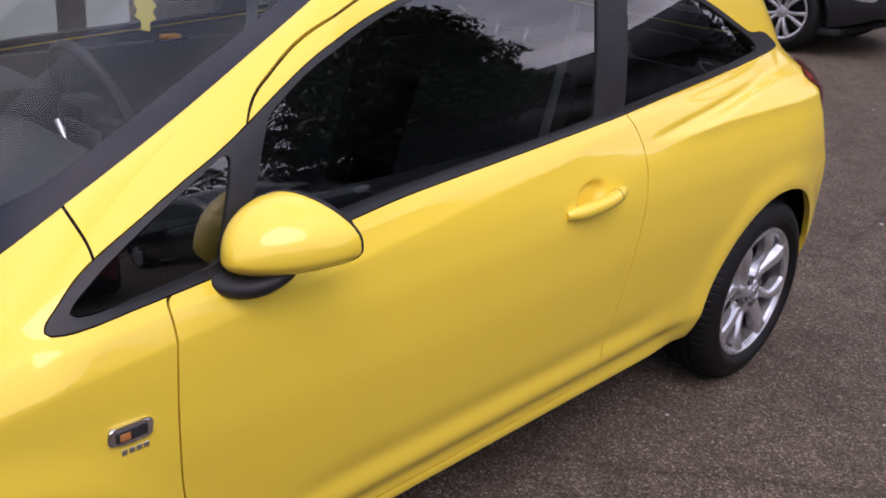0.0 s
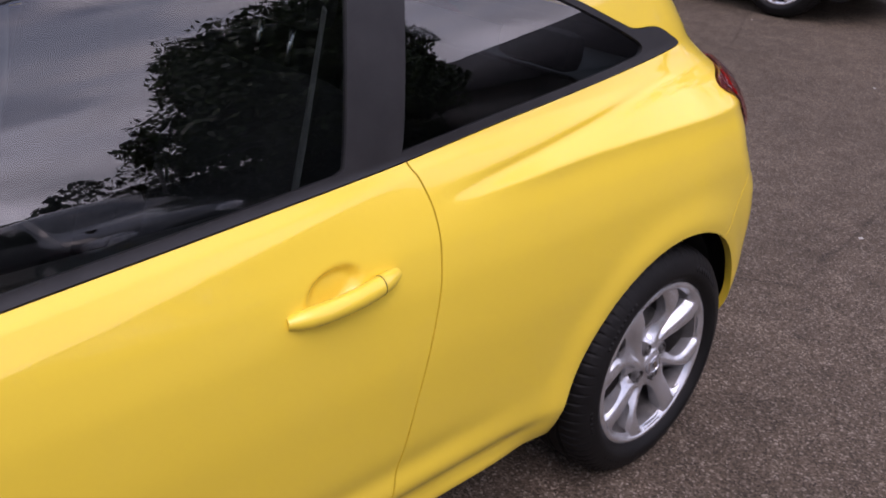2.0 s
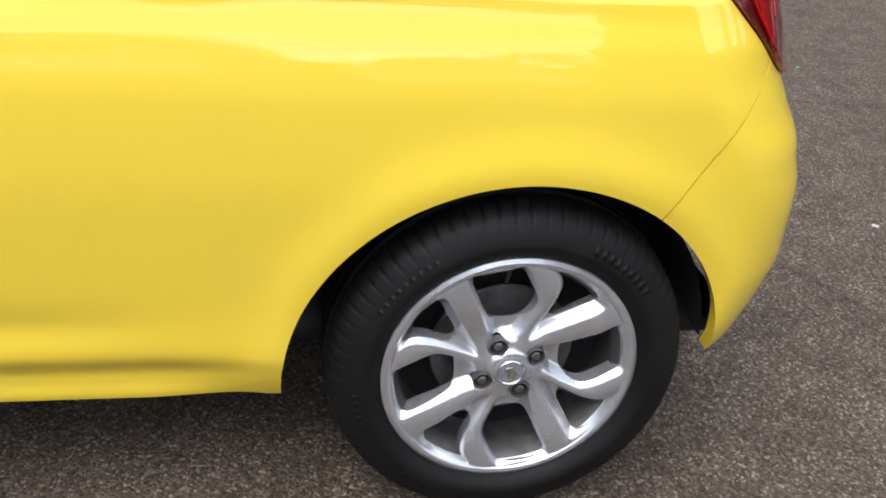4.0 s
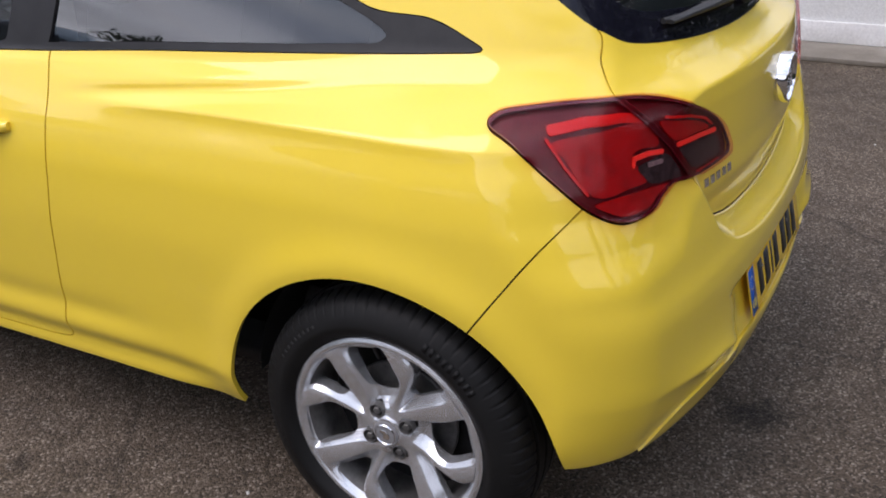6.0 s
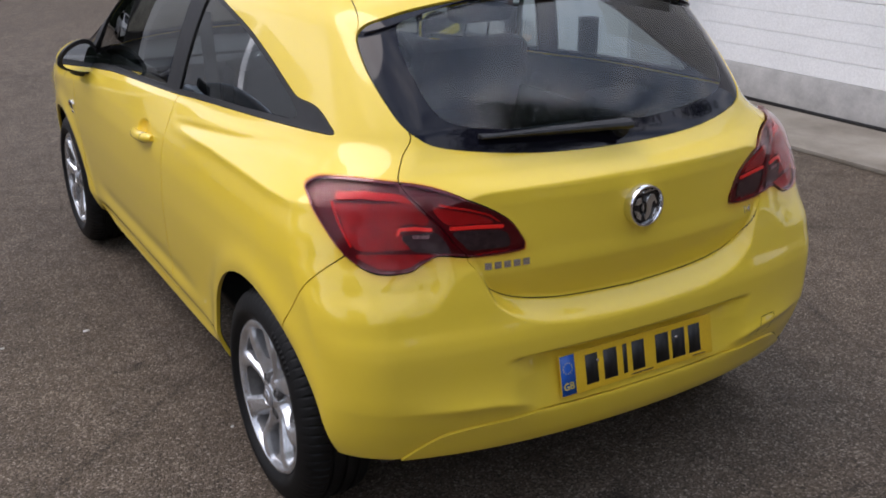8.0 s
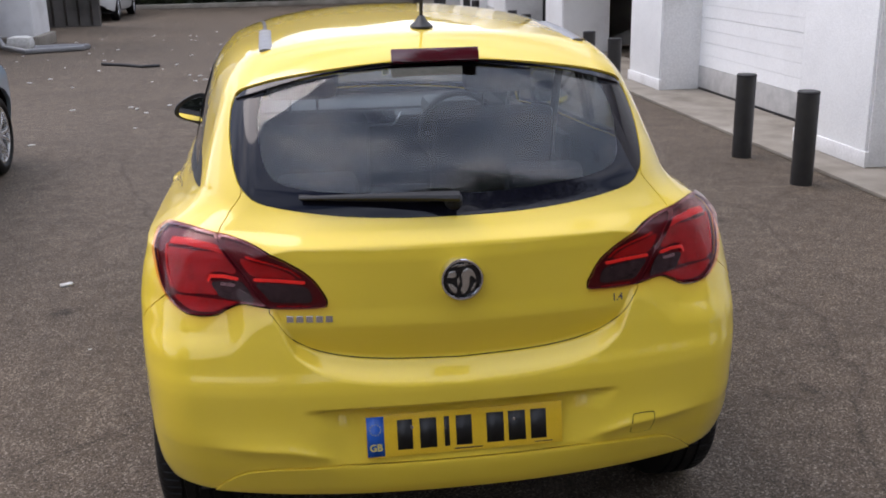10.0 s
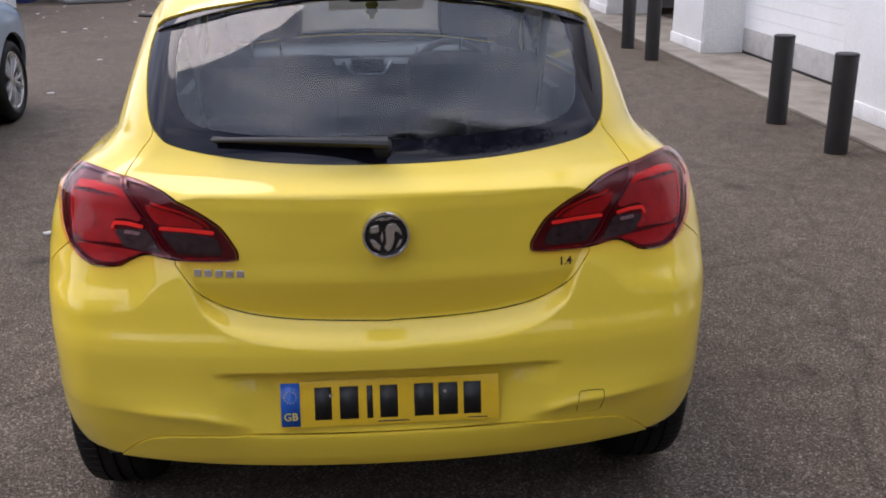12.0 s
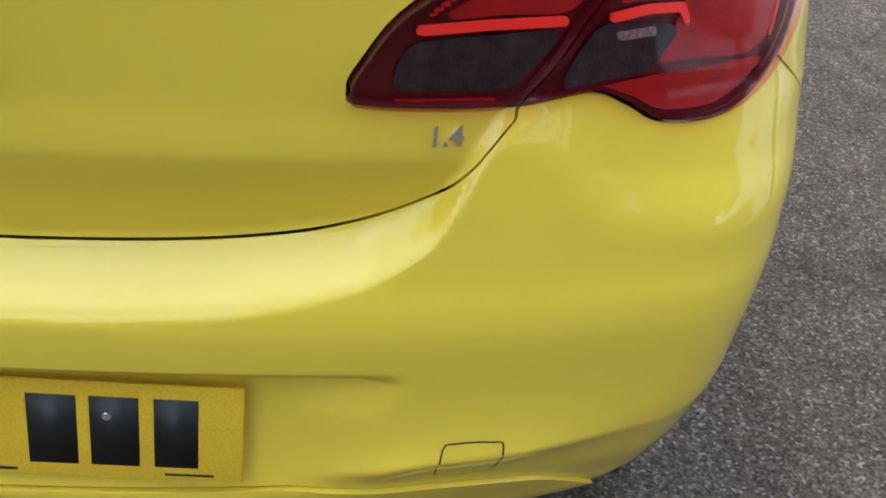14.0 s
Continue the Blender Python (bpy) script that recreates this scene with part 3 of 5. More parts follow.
LAMP = loop([(.553, .966), (.535, .982), (.48, .992), (.33, .996), (.15, .985), (0, .955), (-.12, .905), (-.172, .855), (-.182, .832), (-.165, .820), (-.03, .817), (.07, .829),
             (.12, .815), (.165, .797), (.26, .797), (.355, .830), (.45, .893), (.52, .945)])
GATE_EDGE = spline([(.60, .484), (.812, .484), (.85, .510), (.89, .535), (.94, .575), (.985, .604), (1.035, .575), (1.085, .541), (1.2, .54)])
GATE_FOOT = spline([(0, .662), (.2, .670), (.35, .693), (.42, .725), (.480, .803), (.62, .95)])
BUMPER_SEAM = spline([(.2, .084), (.40, -.058), (.50, -.129), (.611, -.207), (.70, -.270), (.77, -.322), (.84, -.380), (1.0, -.50)])
LIP_SEAM = spline([(0, .402), (.30, .402), (.48, .396), (.56, .385), (.62, .350), (.68, .29)])
SILL = spline([(-.6, .305), (-.30, .315), (0, .30), (.386, .262), (.9, .235), (1.8, .215), (2.2, .22), (2.8, .26), (3.4, .24)])
DITCH = spline([(-.2, .455), (.05, .462), (1.14, .496), (1.55, .566), (1.7, .60)])
SCREEN = loop([(-.4, 1.625), (-.15, 1.625), (.15, 1.622), (.40, 1.592), (.565, 1.556), (.592, 1.60), (.614, 1.752), (.640, 2.004), (.645, 2.209), (.640, 2.33), (.60, 2.37), (.4, 2.44), (.15, 2.48),
               (-.15, 2.48), (-.4, 2.48)])
SCREEN_CLEAR = loop([(-.4, 1.665), (-.15, 1.665), (.15, 1.662), (.40, 1.632), (.515, 1.606), (.545, 1.65), (.562, 1.752), (.578, 2.004), (.582, 2.18), (.57, 2.25), (.54, 2.29), (.4, 2.36),
                     (.15, 2.40), (-.15, 2.40), (-.4, 2.40)])


def side(poly):
    return lambda v: signed(poly, v[:, 1:])


def rear(poly, limit=.35):
    return lambda v: np.maximum(signed(poly, np.stack([-v[:, 0], v[:, 2]], 1)), v[:, 1] - limit)


def corner(poly):
    return lambda v: np.maximum(signed(poly, np.stack([-v[:, 0] + v[:, 1], v[:, 2]], 1)), v[:, 1] - .1)


def above(poly):
    return lambda v: np.maximum(signed(poly, np.stack([-v[:, 0], v[:, 1]], 1)), .94 - v[:, 2])


car = thing("hatchback_car", "glossy yellow three-door hatchback parked on the asphalt", "car")
skin = half_skin(.0075, fold=3)


def arch_gap(v):
    d = np.minimum(np.hypot((v[:, 1] - .006) * .985, v[:, 2] - .300) - .369, np.hypot(v[:, 1] - WHEELBASE, v[:, 2] - .300) - .365)
    return np.maximum(d, .55 + v[:, 0])


skin = keep_below(*skin, SILL(skin[0][:, 1]) - skin[0][:, 2], 0)
skin = keep_below(*skin, -arch_gap(skin[0]), 0)
screen, rest = split(skin, above(SCREEN), .001)
dlo, rest = split(rest, side(DLO), .001)
back_glass, rest = split(rest, rear(REAR_GLASS), .001)
lamp, rest = split(rest, corner(LAMP), .0015)
liner = rest
gate, rest = split(rest, lambda v: np.maximum(np.maximum(-v[:, 0] - GATE_EDGE(v[:, 2]), GATE_FOOT(-v[:, 0]) - v[:, 2]), np.maximum(v[:, 1] + .05, v[:, 2] - 1.2)), .0014)
bumper, rest = split(rest, lambda v: np.maximum(v[:, 1] - BUMPER_SEAM(v[:, 2]), v[:, 2] - .90))
lip, bumper = split(bumper, lambda v: np.maximum(v[:, 2] - LIP_SEAM(-v[:, 0]), v[:, 1] + .2), .0015)
spoiler, rest = split(rest, lambda v: np.maximum(np.maximum(v[:, 1] - .045 - .25 * v[:, 0] ** 2, -v[:, 0] - .553 + .45 * (v[:, 2] - 1.30)), 1.29 - v[:, 2] + 0 * v[:, 0]), .001)
door, rest = split(rest, side(DOOR))
front, rest = split(rest, lambda v: np.minimum(2.225 - .25 * (v[:, 2] - .98) - v[:, 1], np.maximum(2.0 - v[:, 1], v[:, 2] - .912)))
nose, wing = split(front, lambda v: np.maximum(3.0 - v[:, 1], v[:, 2] - .72))
bonnet, wing = split(wing, lambda v: np.maximum(-v[:, 0] - .645 + .06 * np.maximum(v[:, 1] - 2.3, 0), .70 - v[:, 2]))
roof, body_side = split(rest, lambda v: np.maximum(-v[:, 0] - DITCH(v[:, 1]), 1.25 - v[:, 2]), .005)

# glazing and its black surrounds
door_glass, trim = split(dlo, side(DOOR_GLASS), .0005)
quarter_glass, trim = split(trim, side(QUARTER_GLASS), .0005)
sail_glass, trim = split(trim, side(SAIL_GLASS), .0005)
back_clear, back_frit = split(back_glass, rear(REAR_CLEAR), 0)
screen_clear, screen_frit = split(screen, above(SCREEN_CLEAR), 0)
gate_lamp, side_lamp = split(lamp, lambda v: -v[:, 0] - GATE_EDGE(v[:, 2]), .0015)

gate_ob = panel("tailgate", whole(gate), PAINT, car, "yellow tailgate with a crease below the window")
panel("rear_window", whole(back_clear), TINT, gate_ob, "dark tinted heated rear window", lift=-.002, rim=0)
panel("rear_window_border", whole(back_frit), FRIT, gate_ob, "black printed window border", lift=-.002, rim=.006)
panel("spoiler", whole(spoiler), PAINT, gate_ob, rim=.02, lift=.003)
panel("rear_bumper", whole(bumper), PAINT, car, "yellow rear bumper with a recess for the plate", rim=.02)
panel("bumper_lip", whole(lip), PAINT, car, rim=.03, lift=.005)
panel("roof", whole(roof), PAINT, car)
panel("front_bumper", whole(nose), PAINT, car)
panel("bonnet", whole(bonnet), PAINT, car)
panel("windscreen", whole(screen_clear), CLEAR, car, lift=-.002, rim=0)
panel("windscreen_border", whole(screen_frit), FRIT, car, lift=-.002, rim=.006)
for flip in (lambda m: m, mirrored):
    d = panel("door", flip(door), PAINT, car, "yellow door with a flush pull handle")
    panel("door_window", flip(door_glass), GLASS, d, "dark reflecting side window", lift=-.004, rim=0, field=pane_field)
    panel("side_panel", flip(body_side), PAINT, car)
    panel("front_wing", flip(wing), PAINT, car)
    panel("window_trim", flip(trim), RUBBER, car, "matt black window surround and pillar", lift=.001, rim=.012)
    panel("quarter_window", flip(quarter_glass), GLASS, car, lift=-.004, rim=0, field=pane_field)
    panel("sail_window", flip(sail_glass), GLASS, car, lift=-.004, rim=0, field=pane_field)
panel("inner_shell", whole(liner), CAVITY, car, lift=-.014, rim=0)

# ---- the hatchback's lamps ----
def strip(points, w):
    """A band of width w along an open line of 2D points, as a signed distance."""
    p = np.array(points, float)

    def value(q):
        best = np.full(len(q), 9.0)
        for a, b in zip(p[:-1], p[1:]):
            u = np.clip(((q - a) @ (b - a)) / ((b - a) @ (b - a)), 0, 1)
            best = np.minimum(best, np.hypot(*(q - a - u[:, None] * (b - a)).T))
        return best - w / 2
    return value


def lamp_uv(v):
    return np.stack([-v[:, 0] + v[:, 1], v[:, 2]], 1)


def piece(mesh, value, level=0.0):
    v, t = mesh
    return keep_below(v, t, value(lamp_uv(v)), level)


def tail_lamp(name, mesh, flip, parent, fields):
    lens = panel(name, flip(mesh), LENS, parent, "red and smoked tail lamp under a clear lens", lift=.012, rim=.022)
    panel("housing", flip(mesh), LAMP_DARK, lens, lift=-.004, rim=.0)
    for label, value, material, lift in fields:
        panel(label, flip(piece(mesh, value)), material, lens, lift=lift, rim=.003)
    v, t = mesh
    panel("lens_edge", flip(piece(mesh, lambda q: -.0055 - signed(LAMP, q))), LENS_DEEP, lens, lift=.005, rim=.006)
    panel("divider", flip(keep_below(v, t, np.abs(-v[:, 0] - GATE_EDGE(v[:, 2])) - .008, 0)), LENS_DEEP, lens, lift=.005, rim=.006)


def outline(points, n=4):
    poly = loop(points, n)
    return lambda q: signed(poly, q)


side_fields = [
    ("red_panel", outline([(.150, .946), (.30, .951), (.425, .945), (.40, .92), (.335, .852), (.22, .848), (.163, .851), (.20, .885), (.205, .900), (.17, .905), (.115, .902)]), LAMP_RED, .0),
    ("lower_panel", outline([(.04, .826), (.10, .833), (.20, .838), (.33, .840), (.30, .822), (.245, .806), (.17, .806), (.13, .82), (.09, .829)]), LAMP_RED, .0),
    ("light_bar", strip([(.105, .889), (.155, .894), (.203, .893), (.207, .882)], .0085), LAMP_BAR, .002),
    ("upper_bar", strip([(.160, .954), (.231, .964), (.33, .968), (.42, .962)], .015), LAMP_GLOW, .001),
    ("edge_bar", strip([(.435, .95), (.40, .905), (.352, .858)], .006), LAMP_GLOW, .001),
    ("reversing_light", outline([(.085, .880), (.14, .882), (.193, .877), (.175, .858), (.150, .842), (.09, .837), (.040, .833)]), LAMP_GREY, .001),
    ("reversing_reflector", strip([(.112, .8735), (.158, .8755)], .0075), LAMP_MESH, .003),
]
gate_fields = [
    ("red_panel", outline([(-.085, .893), (-.02, .896), (.055, .898), (.105, .938), (.05, .932), (-.01, .922), (-.06, .908)]), LAMP_RED, .0),
    ("light_bar", strip([(-.112, .884), (-.04, .888), (.045, .889)], .0085), LAMP_BAR, .002),
    ("upper_bar", strip([(-.100, .897), (-.070, .914), (-.005, .931), (.085, .944)], .005), LAMP_GLOW, .001),
    ("fog_light", outline([(-.138, .845), (-.118, .872), (-.05, .879), (.038, .880), (.005, .850), (-.018, .834), (-.08, .833), (-.13, .833)]), LAMP_GREY, .001),
    ("lower_bar", strip([(-.135, .825), (-.03, .8245)], .004), LAMP_RED, .001),
]
for flip in (lambda m: m, mirrored):
    tail_lamp("tail_lamp", side_lamp, flip, car, side_fields)
    tail_lamp("tailgate_lamp", gate_lamp, flip, gate_ob, gate_fields)


def on_skin(x, y, z, way):
    """The place where the line through a point, along way, meets the skin from outside."""
    way = np.array(way, float)
    d = np.linspace(.3, -.3, 1200)
    p = np.array([x, y, z], float) + d[:, None] * way
    return p[np.argmax(field(p) < 0)]


def seat_on(p, way_up=(0, 0, 1), lift=0.0):
    """The pose of a thing on the skin: its z axis along the normal, its y axis upwards."""
    n = gradient(np.array([p]))[0]
    x = np.cross(way_up, n)
    x /= np.linalg.norm(x)
    y = np.cross(n, x)
    m = Matrix([(*r, 0) for r in np.stack([x, y, n], 1)] + [(0, 0, 0, 1)])
    return Matrix.Translation(p + lift * n) @ m


def lettering(name, words, size, material, parent, m, depth=.001):
    """Raised letters in the built-in font, centred on the pose m."""
    cu = bpy.data.curves.new(name, "FONT")
    cu.body, cu.size, cu.extrude, cu.align_x, cu.align_y = words, size, depth, "CENTER", "CENTER"
    cu.resolution_u, cu.offset = 3, size * .02
    ob = bpy.data.objects.new(name, cu)
    me = bpy.data.meshes.new_from_object(ob)
    bpy.data.objects.remove(ob)
    bpy.data.curves.remove(cu)
    made = put(name, me, material, parent)
    made.matrix_basis = m
    return made


def disc(r, depth, n=40, bevel=.002):
    return slab([(r * math.cos(2 * math.pi * k / n), r * math.sin(2 * math.pi * k / n)) for k in range(n)], depth, None, bevel)


# the round emblem: a chrome ring on a dark field with plain relief
BADGE = seat_on(on_skin(0, -.6, .886, (0, -1, 0)), lift=-.004)
bm = lathe([(-.004, .054), (.024, .0555), (.031, .053), (.031, .0485), (.026, .046), (.016, .044)], 64, pose(0, 0, 0, 0, -90, 0))
badge = part("emblem", bm, CHROME, gate_ob, "round chrome emblem with a dark centre")
badge.matrix_basis = BADGE
part("emblem_field", disc(.0455, .0205), GLOSS_BLACK, badge)
bm = bmesh.new()
for shape in ([(-.034, .006), (-.031, .020), (-.016, .023), (-.014, .008), (-.021, .005)],
              [(-.002, .010), (.003, .022), (.012, .027), (.022, .024), (.030, .012), (.034, -.002), (.027, .004), (.021, .012), (.016, .010), (.018, -.002), (.016, -.016), (.010, -.030), (.002, -.036), (-.004, -.026), (.003, -.012), (.002, .000)],
              [(-.034, -.008), (-.024, -.010), (-.012, -.022), (-.014, -.034), (-.026, -.026)], [(.028, -.010), (.034, -.010), (.028, -.024), (.019, -.031)],
              [(-.028, .029), (-.012, .038), (.008, .040), (.026, .033), (.010, .036), (-.012, .034)], [(-.012, -.002), (-.008, .008), (-.005, -.006), (-.009, -.016)]):
    slab([(x * 1.08, y * 1.08) for x, y in shape], .008, pose(0, 0, .0205), .0025, bm)
part("emblem_relief", bm, RELIEF, badge)

# plain bars in place of the model name and engine size in figures
for k in range(5):
    m = seat_on(on_skin(-.433 + .0245 * k, -.6, .790, (0, -1, 0)))
    ob = part("name_bar", slab([(-.009, -.0085), (.009, -.0085), (.009, .0085), (-.009, .0085)], .003, None, .001), CHROME, gate_ob)
    ob.matrix_basis = m
lettering("engine_size", "1.4", .027, CHROME, gate_ob, seat_on(on_skin(.424, -.6, .790, (0, -1, 0)), lift=.0015), .0015)

# number plate: characters as plain bars, a blue band with GB
bm = boxed((-.26, -.0555, 0), (.26, .0555, .003), .001)
plate = part("number_plate", bm, PLATE, car, "yellow number plate with a blue band")
plate.matrix_basis = Matrix.Translation((0, -.577, .477)) @ pose(0, 0, 0, 78, 0, 0)
band = part("blue_band", boxed((-.257, -.0525, .003), (-.212, .0525, .0036)), PLATE_BLUE, plate)
lettering("country_letters", "GB", .026, PLATE_YELLOW, band, pose(-.2345, -.030, .0037), .0002)
bm = bmesh.new()
for k in range(12):
    a = k * math.pi / 6
    slab([(-.2345 + .014 * math.cos(a) + .002 * math.cos(b), .018 + .014 * math.sin(a) + .002 * math.sin(b)) for b in (0, 1.26, 2.51, 3.77, 5.03)], .0003, pose(0, 0, .0036), 0, bm)
part("star_ring", bm, PLATE_STAR, band)
for x, w in ((-.158, .040), (-.097, .044), (-.048, .014), (-.003, .042), (.080, .046), (.138, .046), (.196, .042)):
    part("character_bar", boxed((x - w / 2, -.0395, .003), (x + w / 2, .0395, .0034)), PLATE_BLACK, plate)
part("small_print_bar", boxed((-.03, -.0495, .003), (.045, -.0465, .0035)), GLOSS_BLACK, plate)
part("small_print_bar", boxed((.185, -.0495, .003), (.232, -.0470, .0035)), GLOSS_BLACK, plate)
for x in (-.139, .131):
    ob = part("screw", disc(.0045, .0025, 14, .001), CHROME, plate)
    ob.matrix_basis = pose(x, .018, .003)

# tow-eye cover: a square flap drawn by a fine joint
bm = tube([(x, y, 0) for x, y in loop([(-.032, -.024), (-.02, -.031), (.02, -.031), (.032, -.024), (.032, .024), (.02, .031), (-.02, .031), (-.032, .024)], 3)], .0009, 6, True)
cover = part("tow_eye_cover", bm, CAVITY, car)
cover.matrix_basis = seat_on(on_skin(.487, -.6, .445, (0, -1, 0)), lift=.0003)
for v in cover.data.vertices:
    w = cover.matrix_basis @ v.co
    q = on_skin(w.x, w.y, w.z, (0, -1, 0))
    v.co.z += (Vector(q) - w).dot(cover.matrix_basis.col[2].xyz) + .0004

# rear wiper, high brake light, aerial, roof strips
pivot = Vector(on_skin(0, -.6, 1.058, (0, -1, 0)))
wiper = part("rear_wiper", lathe([(0, 0), (0, .024), (.018, .022), (.026, .012), (.026, 0)], 24, Matrix.Translation(pivot + Vector((.0, .004, 0))) @ pose(0, 0, 0, 0, 0, -90) @ pose(0, 0, 0, 0, -35, 0)), RUBBER, gate_ob, "black rear wiper lying on the window")
pts, rs = [], []
for k in range(15):
    u = k / 14
    x, z = .012 - .40 * u, 1.064 + .018 * u - .018 * u * u + .006 * u
    p = on_skin(x, -.6, z, (0, -1, 0))
    pts.append(p + gradient(np.array([p]))[0] * (.024 - .006 * u))
    rs.append(.027 - .018 * u)
part("wiper_arm", tube(pts, rs, 10, flat=.5), RUBBER, wiper)
pts = [on_skin(-.06 - .33 * u, -.6, 1.064 + .012 * u, (0, -1, 0)) for u in np.linspace(0, 1, 12)]
part("wiper_blade", tube([p + gradient(np.array([p]))[0] * .006 for p in pts], .006, 8), RUBBER, wiper)
bm = boxed((-.122, -.004, -.021), (.122, .03, .017), .005)
brake = part("high_brake_light", bm, LENS_DEEP, gate_ob, "dark red high-level brake light")
brake.matrix_basis = Matrix.Translation((0, -.158, 1.405)) @ pose(0, 0, 0, -22, 0, 0)
roof_z = top(np.array(0.0), np.array(.13))
aerial = part("aerial", lathe([(0, .034), (.006, .034), (.02, .018), (.034, .010), (.038, 0)], 24, Matrix.Translation((0, .13, roof_z - .002)) @ Matrix.Diagonal((1, 1.7, 1, 1)) @ pose(0, 0, 0, 0, -90, 0)), RUBBER, car, "black roof aerial on a small foot")
part("aerial_rod", tube([(0, .13, roof_z + .03), (0, .10, roof_z + .14), (0, .06, roof_z + .26)], [.006, .0045, .003], 8), RUBBER, aerial)
for sgn in (-1, 1):
    pts = []
    for y in np.linspace(.06, 1.56, 40):
        x = float(DITCH(y))
        pts.append((sgn * x, y, float(on_skin(-x, y, 1.45, (0, 0, 1))[2]) - .0005))
    bm = tube(pts, .0065, 8, flat=.5)
    part("roof_strip", bm, RUBBER, car)
    bm = tube([(p[0], p[1], p[2] + .004) for p in pts[:13]], .020, 10, flat=.30)
    part("roof_rail_cover", bm, GREY_TRIM, car, "grey roof strip cover")

# ---- door handles, mirrors, indicators ----
for sgn in (-1, 1):
    out = (sgn, 0, 0)
    p = on_skin(sgn * .84, 1.038, .853, out)
    handle = thing("door_handle", "body-coloured pull handle over a scooped recess", "")
    handle.parent = car
    handle.matrix_basis = Matrix.Translation(p)
    handle_x, bar, rs = .832, [], []
    for k in range(15):
        u = k / 14
        q = np.array([sgn * handle_x, 1.135 - .226 * u, .832 + .019 * u])
        reach = .004 + .026 * math.sin(math.pi * min(max(u, .03), .97)) ** .5
        bar.append((q[0] + sgn * reach - p[0], q[1] - p[1], q[2] - p[2]))
        rs.append(.0175 * (1 - abs(2 * u - 1) ** 6 * .45))
    part("grip", tube([tuple(b) for b in bar], rs, 14), PAINT, handle)
    q = bar[11]
    ring = part("grip_joint", lathe([(-.0007, .0170), (-.0007, .0178), (.0007, .0178), (.0007, .0170)], 24, Matrix.Translation(q) @ pose(0, 0, 0, 0, 0, 90)), CAVITY, handle)


MIRROR_DEPTH, MIRROR_AT = .123, (.861, 1.9065, .958)


def mirror_shell(n=36, m=22):
    """The housing of a door mirror: a rounded wedge, flat behind. Its x axis points outwards from the car, y ahead."""
    bm = bmesh.new()
    rows = []
    for i in range(m + 1):
        u = (i / m) ** 1.5
        y = MIRROR_DEPTH * (1 - u)
        grow = math.sin(math.acos(max(min(1 - u, 1), 0))) ** 1.3
        row = []
        for k in range(n):
            a = 2 * math.pi * k / n
            c, s = math.cos(a), math.sin(a)
            x = .1032 * grow * c
            z = (.0875 if s > 0 else .0466) * grow * math.copysign(abs(s) ** .775, s) * (1 - .335 * x / .1032) + .010 * x / .1032
            row.append(bm.verts.new((x - .0604 * (1 - u), y, z)))
        rows.append(row)
    for i in range(m):
        for k in range(n):
            bm.faces.new((rows[i][k], rows[i][(k + 1) % n], rows[i + 1][(k + 1) % n], rows[i + 1][k]))
    bmesh.ops.remove_doubles(bm, verts=bm.verts, dist=1e-5)
    return bm, rows


for sgn in (-1, 1):
    base = Matrix.Translation((sgn * MIRROR_AT[0], MIRROR_AT[1], MIRROR_AT[2])) @ pose(0, 0, 0, 0, 0, sgn * -29) @ Matrix.Diagonal((sgn, 1, 1, 1))
    bm, _ = mirror_shell()
    bm.transform(base)
    shell = part("door_mirror", bm, PAINT, car, "yellow door mirror on a black foot")
    bm, _ = mirror_shell(36, 3)
    edge = [(v.co.x, v.co.z) for v in bm.verts if abs(v.co.y) < 1e-6]
    bm.free()
    edge.sort(key=lambda p: math.atan2(p[1], p[0]))
    bm = slab([(x * 1.005, z * 1.005) for x, z in edge], .012, pose(0, .002, 0, 90, 0, 0), .005)
    bm.transform(base)
    part("mirror_surround", bm, RUBBER, shell)
    bm = slab([(x * .84, z * .80) for x, z in edge], .002, pose(0, -.0095, 0, 90, 0, 0))
    bm.transform(base)
    part("mirror_glass", bm, MIRROR, shell)
    foot = [(sgn * .79, 2.030, .908), (sgn * .83, 2.012, .896), (sgn * .860, 1.980, .908), (sgn * .866, 1.945, .935)]
    bend = [sum((Vector(q) * c for q, c in zip(foot, ((1 - u) ** 3, 3 * u * (1 - u) ** 2, 3 * u * u * (1 - u), u ** 3))), Vector()) for u in np.linspace(0, 1, 12).tolist()]
    part("mirror_foot", tube(bend, [.030 + .012 * math.sin(math.pi * (.15 + .8 * k / 11)) for k in range(12)], 22, flat=.55), RUBBER, shell)
    # side repeater with a plain name bar below
    m = seat_on(on_skin(sgn * .85, 2.232, .725, (sgn, 0, 0)), lift=-.002)
    rep = part("side_indicator", slab(list(map(tuple, loop([(-.034, -.014), (.026, -.017), (.036, -.012), (.034, .014), (-.026, .017), (-.036, .012)], 3))), .008, None, .003), CHROME, car, "clear side indicator in a chrome frame")
    rep.matrix_basis = m
    lens = part("indicator_lens", boxed((-.027, -.010, .006), (.027, .010, .011), .003), LAMP_GREY, rep)
    part("indicator_bulb", boxed((-.022 if sgn < 0 else .004, -.006, .0105), (-.004 if sgn < 0 else .022, .006, .0125), .002), AMBER_DIM, rep)
    for k in range(4):
        ob = part("name_bar", slab([(-.005, -.005), (.005, -.005), (.005, .005), (-.005, .005)], .002, None, .0007), CHROME, car)
        ob.matrix_basis = seat_on(on_skin(sgn * .85, 2.206 + .0125 * k, .692, (sgn, 0, 0)))

